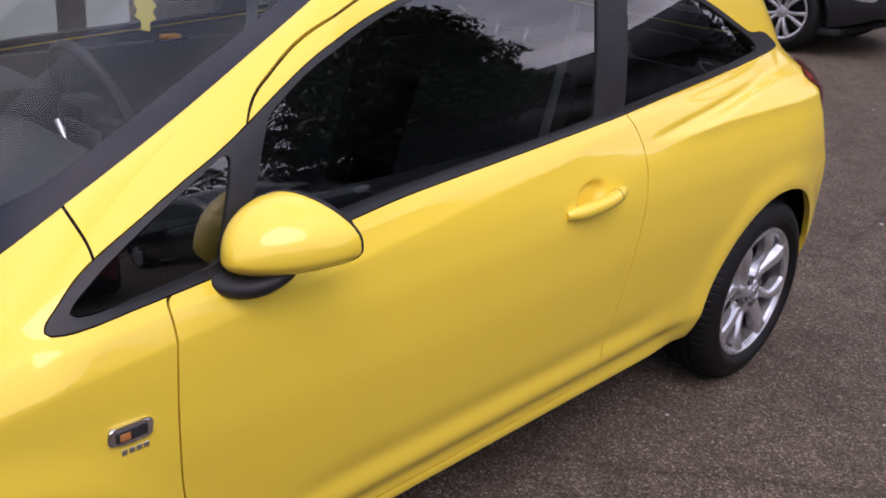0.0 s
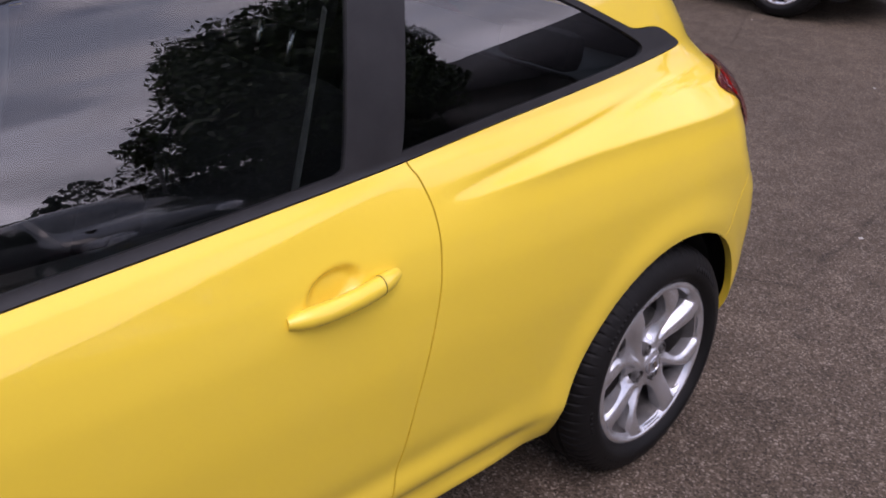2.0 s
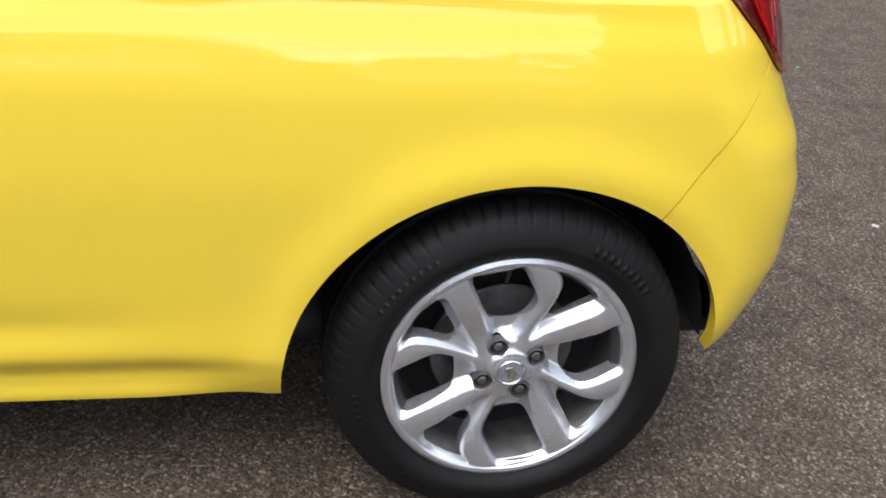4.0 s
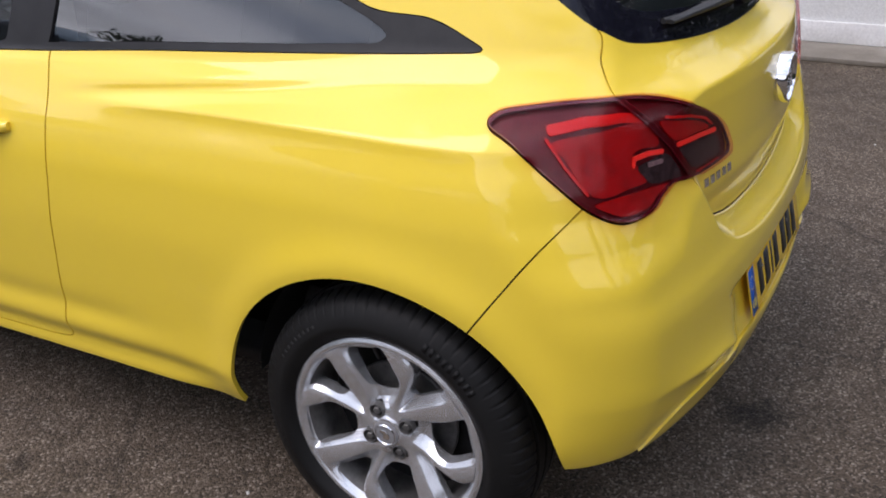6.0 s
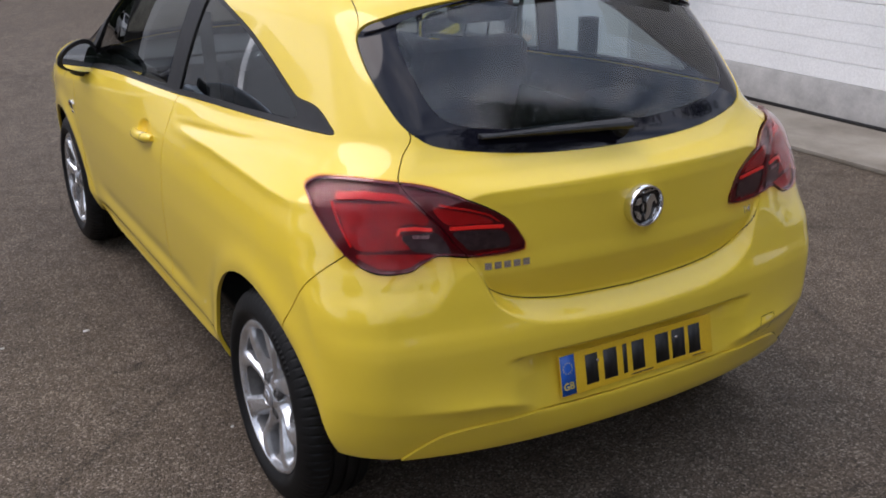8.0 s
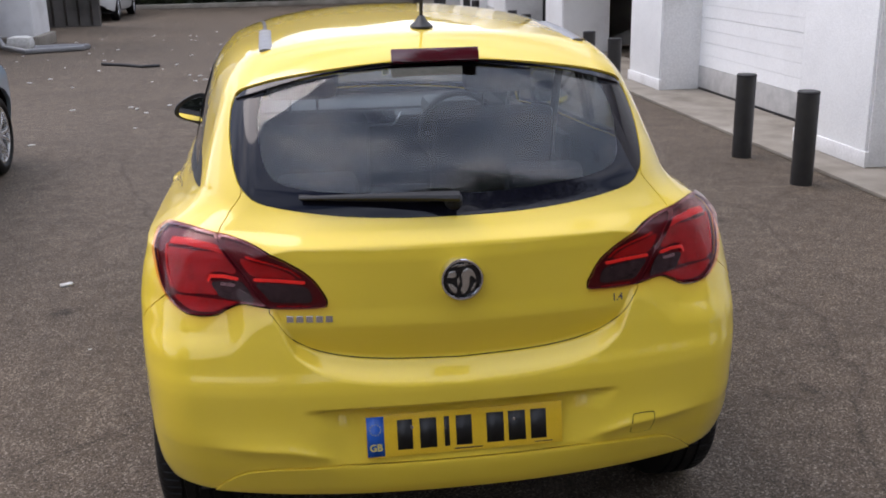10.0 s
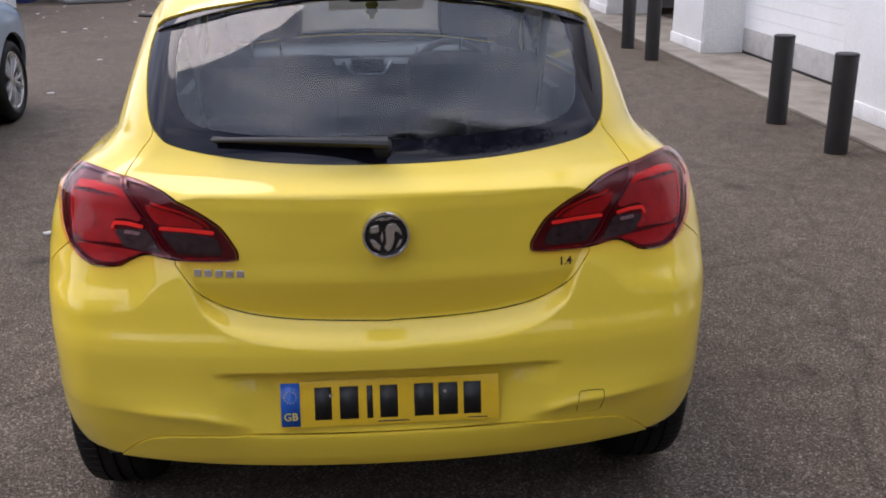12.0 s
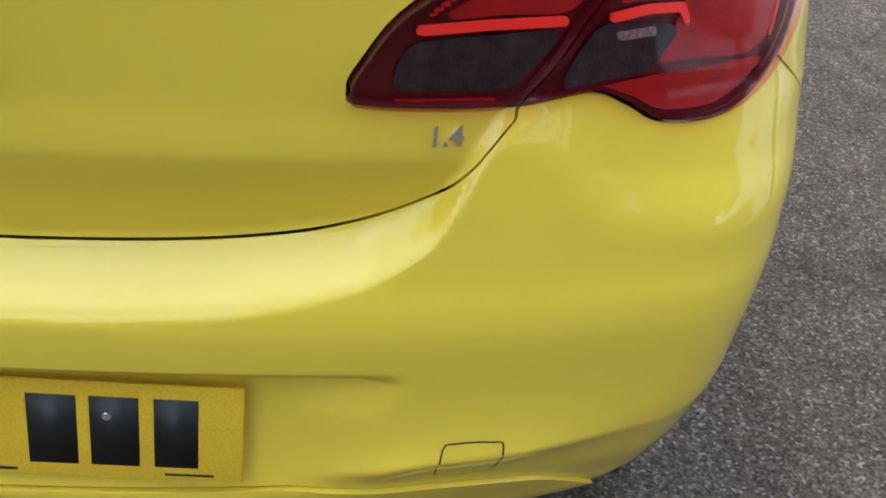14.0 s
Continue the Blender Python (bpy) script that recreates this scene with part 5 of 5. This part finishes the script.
def leaves(n, centre, radii, size, rng, shape=None):
    """Vertices and faces of n small leaf clumps spread through an uneven crown."""
    v, f = [], []
    while len(f) < n:
        d = rng.normal(size=3)
        d /= np.linalg.norm(d)
        lump = 1 + .22 * math.sin(5 * d[0] + 3 * d[2]) + .18 * math.sin(7 * d[1] - 4 * d[2] + 1)
        r = rng.uniform(.45, 1.0) ** .6 * lump
        p = np.array(centre) + d * r * radii
        if shape is not None:
            p = shape(p, rng)
        a, b = rng.normal(size=3), rng.normal(size=3)
        a /= np.linalg.norm(a)
        b = np.cross(a, b)
        b /= np.linalg.norm(b)
        s = size * rng.uniform(.6, 1.4)
        k = len(v)
        v += [p - a * s, p + b * s * .5, p + a * s, p - b * s * .5]
        f.append((k, k + 1, k + 2, k + 3))
    return v, f


def tree(x, y, h, spread, seed, label, n=7000, leaf=.13):
    rng = np.random.default_rng(seed)
    t = thing("tree", label, "tree", "trees beyond the yard", (x, y, 0))
    part("trunk", tube([(0, 0, 0), (.05, .03, h * .2), (-.04, .05, h * .45), (.02, 0, h * .75)], [.24, .19, .13, .05], 10), BARK, t)
    v, f = [], []
    for k in range(11):
        a, z = 2.4 * k, h * (.25 + .05 * k)
        reach = spread * (1.0 - .05 * k) * rng.uniform(.55, .95)
        tip = (reach * math.cos(a), reach * math.sin(a), z + h * .14)
        part("limb", tube([(0, 0, z - h * .08), (tip[0] * .5, tip[1] * .5, z + .05 * h), tip], [.09, .05, .02], 7), BARK, t)
        vv, ff = leaves(n // 12, tip, np.array([spread * .5, spread * .5, h * .17]), leaf, rng)
        f += [tuple(i + len(v) for i in q) for q in ff]
        v += vv
    vv, ff = leaves(n // 6, (0, 0, h * .72), np.array([spread * .7, spread * .7, h * .26]), leaf, rng)
    f += [tuple(i + len(v) for i in q) for q in ff]
    v += vv
    vv, ff = leaves(n // 4, (0, 0, h * .42), np.array([spread * .85, spread * .85, h * .22]), leaf * 1.5, rng)
    f += [tuple(i + len(v) for i in q) for q in ff]
    v += vv
    put("crown", mesh_of("crown", v, f, smooth=False), LEAF, t)
    return t


def conifer(x, y, h, r, seed):
    rng = np.random.default_rng(seed)
    t = thing("conifer_tree", "dark conifer with ragged branches", "tree", "conifers beyond the yard", (x, y, 0))
    part("trunk", tube([(0, 0, 0), (0, 0, h)], [.2, .03], 8), BARK, t)
    v, f = [], []
    for k in range(3600):
        z = h * rng.uniform(.08, 1.0)
        a = rng.uniform(0, 6.283)
        rr = r * (1.05 - z / h) * rng.uniform(.2, 1.0) * (1 + .3 * math.sin(9 * z + 3 * a))
        p = np.array([rr * math.cos(a), rr * math.sin(a), z - .15 * rr])
        out, s = np.array([math.cos(a), math.sin(a), -.25]), .22 * rng.uniform(.6, 1.4)
        w = np.array([-math.sin(a), math.cos(a), 0]) * s * .4
        i = len(v)
        v += [p - out * s, p + w, p + out * s, p - w]
        f.append((i, i + 1, i + 2, i + 3))
    put("crown", mesh_of("crown", v, f, smooth=False), CONIFER, t)


tree(-13.9, -9.6, 8.0, 3.5, 1, "broad dark-leaved tree at the edge of the yard", 52000, .115)
tree(-19, 4, 5.0, 3.4, 3, "low rounded tree beyond parked cars")
tree(-20, 10, 5.0, 3.6, 7, "low rounded tree beyond parked cars")
tree(-22, 16, 5.5, 3.8, 8, "low rounded tree beyond parked cars")
tree(5.2, -9.8, 17.5, 2.8, 4, "dark-leaved tree behind the yard")
tree(1.8, -12.6, 16.5, 3.0, 5, "dark-leaved tree behind the yard")
tree(9.8, -10.8, 17.0, 3.2, 6, "dark-leaved tree behind the yard")
tree(17.5, -6.5, 9.0, 3.2, 13, "dark-leaved tree behind the yard")
tree(15.0, -10.5, 10.0, 3.0, 14, "dark-leaved tree behind the yard")
conifer(-5.5, -18, 10.0, 1.9, 11)
conifer(-2.5, -21, 8.5, 1.7, 12)

# the hedge across the far end, as uneven leaf; unseen top raised to darken reflections
rng = np.random.default_rng(9)
v, f = [], []
for _ in range(24000):
    x = rng.uniform(-13, 9)
    p = np.array([x, 31 + rng.uniform(-.35, .9) + .25 * math.sin(2.1 * x), (rng.uniform(0, 1) ** .8) * (7.0 + .5 * math.sin(1.3 * x))])
    a, b = rng.normal(size=3), rng.normal(size=3)
    a /= np.linalg.norm(a)
    b = np.cross(a, b)
    s = .16 * rng.uniform(.6, 1.4)
    i = len(v)
    v += [p - a * s, p + b * s * .5, p + a * s, p - b * s * .5]
    f.append((i, i + 1, i + 2, i + 3))
hedge = put("hedge", mesh_of("hedge", v, f, smooth=False), HEDGE)
tagged(hedge, "dark hedge closing the yard, its unseen top raised", "hedge", kind="stuff")
tagged(part("hedge_core", boxed((-13, 31.4, 0), (9, 32.4, 6.3), .3), HEDGE), "dark inside of the tall hedge", "hedge", kind="stuff")
tagged(part("kerb", boxed((-13, 29.9, 0), (9, 30.2, .13), .02), CONCRETE), "low kerb before the hedge", "kerb", kind="structure")

# lamp post and a house beyond the near side
lampost = thing("street_lamp", "tall grey lamp post beyond the parked cars", "street lamp", at=(-16.0, -6.2, 0))
part("post", tube([(0, 0, 0), (0, 0, 4.0)], [.07, .045], 10), STEEL_POST, lampost)
part("lamp_head", boxed((-.12, -.15, 3.95), (.12, .60, 4.08), .04), STEEL_POST, lampost)
house = thing("house", "low dark-clad building with a slate roof", "house", at=(-14.2, -21.5, 0))
part("house_wall", boxed((-6, -4, 0), (6, 4, 2.9)), DARK_WALL, house)
bm = slab([(-4.6, 0), (4.6, 0), (0, 2.6)], 13, pose(-6.5, 0, 2.9, 90, 0, 90))
part("house_roof", bm, ROOF_TILE, house)
for y in (-2, 2):
    w = part("window", boxed((5.98, y - .7, 1.2), (6.04, y + .7, 2.5), .01), RENDER_WHITE, house)
    part("pane", boxed((6.03, y - .6, 1.3), (6.05, y + .6, 2.4)), FRIT, w)

rng = np.random.default_rng(21)
v, f = [], []
for _ in range(26000):
    y = rng.uniform(-40, 34)
    p = np.array([-17.5 + rng.uniform(-.5, .5), y, rng.uniform(0, 1) ** .8 * (2.3 + .5 * math.sin(.9 * y) + .3 * math.sin(2.3 * y))])
    a, b = rng.normal(size=3), rng.normal(size=3)
    a /= np.linalg.norm(a)
    b = np.cross(a, b)
    s = .115 * rng.uniform(.6, 1.4)
    i = len(v)
    v += [p - a * s, p + b * s * .5, p + a * s, p - b * s * .5]
    f.append((i, i + 1, i + 2, i + 3))
tagged(put("boundary_hedge", mesh_of("boundary_hedge", v, f, smooth=False), HEDGE), "dark boundary hedge beyond the parked cars", "hedge", kind="stuff")
tagged(part("boundary_hedge_core", boxed((-18.2, -40, 0), (-17.6, 34, 2.0), .3), HEDGE), "dark inside of the boundary hedge", "hedge", kind="stuff")

# unseen shrubs added behind the yard to darken reflections in the car's rear
rng = np.random.default_rng(33)
v, f = [], []
for _ in range(30000):
    x = rng.uniform(-5, 26)
    tall = 4.2 + .8 * math.sin(.7 * x) + .5 * math.sin(1.9 * x + 1)
    p = np.array([x, -17 + rng.uniform(-.7, .7), rng.uniform(0, 1) ** .8 * tall])
    a, b = rng.normal(size=3), rng.normal(size=3)
    a /= np.linalg.norm(a)
    b = np.cross(a, b)
    s = .14 * rng.uniform(.6, 1.4)
    i = len(v)
    v += [p - a * s, p + b * s * .5, p + a * s, p - b * s * .5]
    f.append((i, i + 1, i + 2, i + 3))
tagged(put("added_rear_hedge", mesh_of("added_rear_hedge", v, f, smooth=False), HEDGE), "unseen dark shrubs added behind the yard to darken low reflections", "hedge", kind="stuff")
tagged(part("added_rear_hedge_core", boxed((-5, -17.5, 0), (26, -16.9, 3.2), .3), HEDGE), "dark inside of the added rear shrubs", "hedge", kind="stuff")

# ---- the other cars ----
def skin_field(width, roof, tail_y, nose_y, tail_r=.25, nose_r=.30, edge=.09, crown=.12):
    """The smooth skin of a plain car from its flank, top and ends."""
    flank_of, roof_of, tail_of, nose_of = spline(width), spline(roof), spline(tail_y), spline(nose_y)

    def value(p):
        x, y, z = np.abs(p[..., 0]), p[..., 1], p[..., 2]
        mid = (nose_of(.5) + tail_of(.5)) / 2
        s = x - flank_of(z) + .05 * np.maximum(np.abs(y - mid) - 1.2, 0) ** 2
        a = fillet(s, (tail_of(z) + .18 * x ** 2 - y) * .8, tail_r)
        a = fillet(a, (y - nose_of(z) + .22 * x ** 2 + .2 * x ** 4) * .95, nose_r)
        return fillet(a, (z - roof_of(y) + crown * x ** 2) * .9, edge)
    return value


def other_car(label, paint, at, turn, f, base, glass, wheel_r, marks, nose, dx=.025, fine=4.8, group="", trim=None):
    """A parked car: skin with wheel arches and windows, lamps, mirrors and four wheels."""
    ob = thing("parked_car", label, "car", group)
    v, t = half_skin(dx, f, nose, fine, ((-.25, .5, .55), (.25, base - .1, .85)))
    sill = np.where((v[:, 1] > -.2) & (v[:, 1] < base + .2), .23, .26)
    v, t = keep_below(v, t, sill - v[:, 2], 0)
    arch = np.minimum(np.hypot(v[:, 1], v[:, 2] - wheel_r), np.hypot(v[:, 1] - base, v[:, 2] - wheel_r)) - wheel_r - .055
    mesh = keep_below(v, t, -np.maximum(arch, .5 + v[:, 0]), 0)
    cut = {}
    for name, poly, view in glass:
        inside = (lambda q, poly=poly: signed(poly, q[:, 1:])) if view == "side" else (lambda q, poly=poly: np.maximum(signed(poly, np.stack([-q[:, 0], q[:, 1]], 1)), .95 - q[:, 2]))
        cut[name], mesh = split(mesh, inside, .001)
    lamps = {}
    for name, poly, material in marks:
        lamps[name, material], mesh = split(mesh, lambda q, poly=poly: np.maximum(signed(poly, np.stack([-q[:, 0] - q[:, 1], q[:, 2]], 1)), base - q[:, 1]), .001)
    panel("body", whole(mesh), paint, ob, rim=.03, field=f)
    panel("shell", whole(mesh), CAVITY, ob, lift=-.03, rim=0, field=f)
    for flip in (lambda m: m, mirrored):
        for name, m in cut.items():
            panel(name, flip(m), DARK_GLASS, ob, lift=-.004, rim=.01, field=f)
        for (name, material), m in lamps.items():
            panel(name, flip(m), material, ob, lift=.002, rim=.01, field=f)
    half = float(-v[:, 0].min())
    for y in (0, base):
        for sgn in (-1, 1):
            h = new("wheel")
            h.parent = ob
            k = wheel_r / .3105
            m = Matrix.Translation((sgn * (half - .03), y, wheel_r)) @ Matrix.Diagonal((sgn * k, k, k, 1)) @ pose(0, 0, 0, 17 * y, 0, 0)
            put("tyre", TYRE_MESH, None, h)
            put("rim", FAR_RIM_MESH, None, h)
            put("wheel_back", BACK_MESH, None, h)
            h.matrix_basis = m
            part("wheel_housing", boxed((sgn * (half - .35) - .03, y - wheel_r - .04, .28), (sgn * (half - .35) + .03, y + wheel_r + .04, .95)), CAVITY, ob)
    part("underbody", boxed((-half + .12, -.5, .2), (half - .12, base + .5, .26)), CAVITY, ob)
    ob.matrix_basis = pose(*at, 0, 0, turn)
    return ob, half


def skin_line(f, points, r, material, parent, name, side_x=-1.2, n=40):
    """A fine line laid on the flank of a car through (y, z) points."""
    s = np.linspace(0, 1, len(points))
    ys, zs = spline(list(zip(s, [p[0] for p in points]))), spline(list(zip(s, [p[1] for p in points])))
    pts = []
    for u in np.linspace(0, 1, n):
        y, z = float(ys(u)), float(zs(u))
        x = np.linspace(side_x, 0, 900)
        q = np.stack([x, 0 * x + y, 0 * x + z], -1)
        pts.append(q[np.argmax(f(q) < 0)])
    return part(name, tube(pts, r, 6), material, parent), pts


TYRE_MESH = [o for o in bpy.data.objects if o.name.startswith("tyre")][0].data
BACK_MESH = [o for o in bpy.data.objects if o.name.startswith("wheel_back")][0].data


def far_rim():
    """A ten-spoke alloy rim, spokes in pairs."""
    bm = lathe([(-.16, .205), (-.05, .19), (-.006, .198), (.000, .206), (.002, .2125), (.000, .2195), (-.006, .2215), (-.012, .214)], 64)
    for k in range(5):
        for off in (-.22, .22):
            a, b = k * 2 * math.pi / 5 + off * 1.15, k * 2 * math.pi / 5 + off * .8
            line = smooth_path([(.205 * math.sin(a), .205 * math.cos(a), .044, -.001), (.12 * math.sin((a + b) / 2), .12 * math.cos((a + b) / 2), .034, .002), (.04 * math.sin(b), .04 * math.cos(b), .030, -.010)], 6)
            spoke([q[:2] for q in line], [q[2] for q in line], [q[3] for q in line], -.03, bm)
    hub = lathe([(-.04, .055), (-.012, .055), (-.006, .03), (-.004, .0)], 32)
    me = bpy.data.meshes.new("hub")
    hub.to_mesh(me)
    hub.free()
    bm.from_mesh(me)
    ob = part("rim", bm, ALLOY)
    me = ob.data
    bpy.data.objects.remove(ob)
    return me


FAR_RIM_MESH = far_rim()
DARK_GLASS = glazing("dark_glass", (.10, .12, .12), 1.6)
SILVER_BLUE = car_paint("silver_blue_paint", (.31, .40, .48), .05)
SILVER_BLUE.node_tree.nodes["Principled BSDF"].inputs["Metallic"].default_value = .55
GRAPHITE = car_paint("graphite_paint", (.006, .008, .012), .03)
WHITE_PAINT = car_paint("white_paint", (.62, .63, .63), .05)
RED_PAINT = car_paint("red_paint", (.22, .012, .012), .05)
HEADLAMP = worn("headlamp_glass", (.10, .10, .11), (.52, .53, .54), .10, 22, 200, .3, metal=.5, Coat_Weight=1.0)

# silver-blue hatchback on the near side, nose away
hatch_field = skin_field([(.14, .74), (.22, .83), (.32, .868), (.42, .880), (.60, .900), (.74, .898), (.86, .872), (.95, .835), (1.02, .805), (1.2, .745), (1.35, .68), (1.5, .60)],
                         [(-.75, 1.33), (-.3, 1.42), (.5, 1.485), (1.2, 1.475), (1.7, 1.40), (2.1, 1.26), (2.5, 1.08), (2.68, 1.02), (3.0, .96), (3.35, .86), (3.6, .70)],
                         [(.2, -.70), (.5, -.80), (.9, -.76), (1.0, -.72), (1.3, -.45), (1.5, -.2)], [(.2, 3.45), (.5, 3.56), (.75, 3.54), (1.0, 3.4)])
HATCH_DLO = loop([(2.42, .985), (2.0, .985), (1.4, 1.0), (.6, 1.02), (.0, 1.05), (-.2, 1.08), (-.1, 1.16), (.2, 1.30), (.6, 1.39), (1.1, 1.405), (1.5, 1.36), (1.85, 1.25), (2.2, 1.10)])
HATCH_SCREEN = loop([(-.5, 1.62), (0, 1.62), (.5, 1.58), (.60, 1.70), (.68, 2.2), (.66, 2.52), (.4, 2.62), (0, 2.66), (-.5, 2.66)])
hatch, hw = other_car("silver-blue hatchback parked nearby with its nose away", SILVER_BLUE, (-3.60, 2.74, 0), 0, hatch_field, 2.66, [("side_window", HATCH_DLO, "side"), ("windscreen", HATCH_SCREEN, "top")], .318,
                      [("head_lamp", loop([(-2.55, .62), (-2.95, .66), (-3.12, .74), (-2.9, .80), (-2.5, .77)]), HEADLAMP)], 4.2)
for sgn in (-1, 1):
    for line, r, m, nm in (([(1.78, .98), (1.80, .7), (1.83, .40), (1.80, .30)], .003, CAVITY, "door_joint"), ([(.70, 1.02), (.62, .7), (.66, .4)], .003, CAVITY, "door_joint"),
                           ([(2.40, .975), (1.4, .988), (.0, 1.04)], .005, CHROME, "chrome_belt_strip"), ([(2.25, .30), (1.3, .285), (.4, .29)], .010, CHROME, "sill_strip")):
        ob, pts = skin_line(hatch_field, line, r, m, hatch, nm)
        if sgn > 0:
            ob.scale = (-1, 1, 1)
    bm = boxed((-.014, -.10, -.014), (.014, .10, .016), .010, Matrix.Translation((sgn * .885, 1.00, .905)))
    part("door_handle", bm, CHROME, hatch)
    bm = boxed((-.11, -.06, -.075), (.11, .07, .075), .055, Matrix.Translation((sgn * .985, 1.80, 1.035)))
    mr = part("door_mirror", bm, RUBBER, hatch)
    part("mirror_cap", boxed((-.105, .0, -.02), (.105, .078, .078), .05, Matrix.Translation((sgn * .985, 1.80, 1.035))), SILVER_BLUE, mr)
    part("mirror_foot", tube([(sgn * .83, 1.85, .97), (sgn * .90, 1.83, .975), (sgn * .95, 1.81, .99)], .030, 8, flat=.7), RUBBER, mr)

# graphite crossover behind, its nose towards the near side
cross_field = skin_field([(.20, .80), (.30, .86), (.42, .885), (.60, .895), (.80, .895), (.95, .870), (1.05, .835), (1.12, .81), (1.3, .76), (1.5, .69), (1.7, .58)],
                         [(-.75, 1.45), (-.3, 1.58), (.5, 1.655), (1.1, 1.64), (1.6, 1.55), (2.05, 1.36), (2.35, 1.20), (2.6, 1.13), (3.0, 1.07), (3.3, .98), (3.6, .80)],
                         [(.2, -.66), (.5, -.76), (1.0, -.72), (1.4, -.5), (1.7, -.3)], [(.2, 3.28), (.5, 3.42), (.85, 3.42), (1.1, 3.25)], nose_r=.34)
CROSS_DLO = loop([(2.2, 1.12), (1.8, 1.115), (1.0, 1.13), (.3, 1.16), (-.1, 1.21), (-.2, 1.27), (.0, 1.40), (.4, 1.52), (1.0, 1.55), (1.4, 1.50), (1.8, 1.35)])
CROSS_SCREEN = loop([(-.5, 1.5), (0, 1.5), (.5, 1.46), (.62, 1.6), (.70, 2.1), (.66, 2.36), (.4, 2.44), (0, 2.48), (-.5, 2.48)])
cross, cw = other_car("dark graphite crossover car parked across the yard", GRAPHITE, (4.55, -6.78, 0), 90, cross_field, 2.555, [("side_window", CROSS_DLO, "side"), ("windscreen", CROSS_SCREEN, "top")], .345,
                      [("head_lamp", loop([(-2.25, .845), (-2.55, .80), (-2.85, .79), (-2.85, .87), (-2.6, .90), (-2.35, .90)]), HEADLAMP),
                       ("fog_lamp", loop([(-2.38, .535), (-2.62, .53), (-2.66, .57), (-2.60, .60), (-2.40, .60)]), HEADLAMP),
                       ("lower_grille", loop([(-2.45, .33), (-3.0, .33), (-3.3, .36), (-3.3, .45), (-2.9, .43), (-2.5, .41)]), RUBBER)], 4.2)
for sgn in (-1, 1):
    for base_y in (0, 2.555):
        arc = [(base_y + .415 * math.cos(a), .345 + .415 * math.sin(a)) for a in np.linspace(-.12, math.pi + .12, 13)]
        pts = []
        for y, z in arc:
            x = np.linspace(-1.2, 0, 900)
            q = np.stack([x, 0 * x + y, 0 * x + z], -1)
            pts.append(q[np.argmax(cross_field(q) < 0)] * (-sgn if sgn > 0 else 1, 1, 1))
        part("arch_trim", tube(pts, .032, 8, flat=.6), RUBBER, cross)
    ob, _ = skin_line(cross_field, [(2.12, .36), (1.2, .33), (.45, .36)], .045, RUBBER, cross, "sill_trim")
    if sgn > 0:
        ob.scale = (-1, 1, 1)
    for line in ([(1.72, 1.11), (1.74, .8), (1.76, .40)], [(.72, 1.13), (.66, .8), (.70, .42)]):
        ob, _ = skin_line(cross_field, line, .003, CAVITY, cross, "door_joint")
        if sgn > 0:
            ob.scale = (-1, 1, 1)
    part("side_indicator", boxed((-.006, -.035, -.012), (.006, .035, .012), .004, Matrix.Translation((sgn * .893, 2.02, .93)) @ pose(0, 0, 0, 12, 0, 0)), CHROME, cross)
    part("door_handle", boxed((-.014, -.10, -.014), (.014, .10, .016), .010, Matrix.Translation((sgn * .885, 1.0, 1.0))), GRAPHITE, cross)
    mr = part("door_mirror", boxed((-.10, -.06, -.08), (.10, .07, .08), .055, Matrix.Translation((sgn * .99, 1.90, 1.17))), RUBBER, cross)
    part("mirror_foot", tube([(sgn * .84, 1.95, 1.11), (sgn * .95, 1.91, 1.12)], .03, 8), RUBBER, mr)

# a white hatchback far off and the row reflected in the side windows
row = [("white hatchback parked by the dark cladding", WHITE_PAINT, (-5.75, 27.6, 0), 180, .05), ("dark red hatchback parked in the row", RED_PAINT, (-9.2, 1.6, 0), -90, .05),
       ("black hatchback parked in the row", GRAPHITE, (-9.0, 4.4, 0), -90, .05), ("black hatchback parked in the row", GRAPHITE, (-9.3, 7.2, 0), -90, .05), ("graphite hatchback parked in the row", GRAPHITE, (-9.2, -1.2, 0), -90, .05)]
for label, paint, at, turn, dx in row:
    other_car(label, paint, at, turn, hatch_field, 2.66, [("side_window", HATCH_DLO, "side"), ("windscreen", HATCH_SCREEN, "top")], .318,
              [("head_lamp", loop([(-2.55, .62), (-2.95, .66), (-3.12, .74), (-2.9, .80), (-2.5, .77)]), HEADLAMP), ("lower_grille", loop([(-2.7, .30), (-3.4, .30), (-3.7, .34), (-3.7, .48), (-3.3, .48), (-2.8, .40)]), RUBBER)], 4.2, dx, group="cars parked in the row")
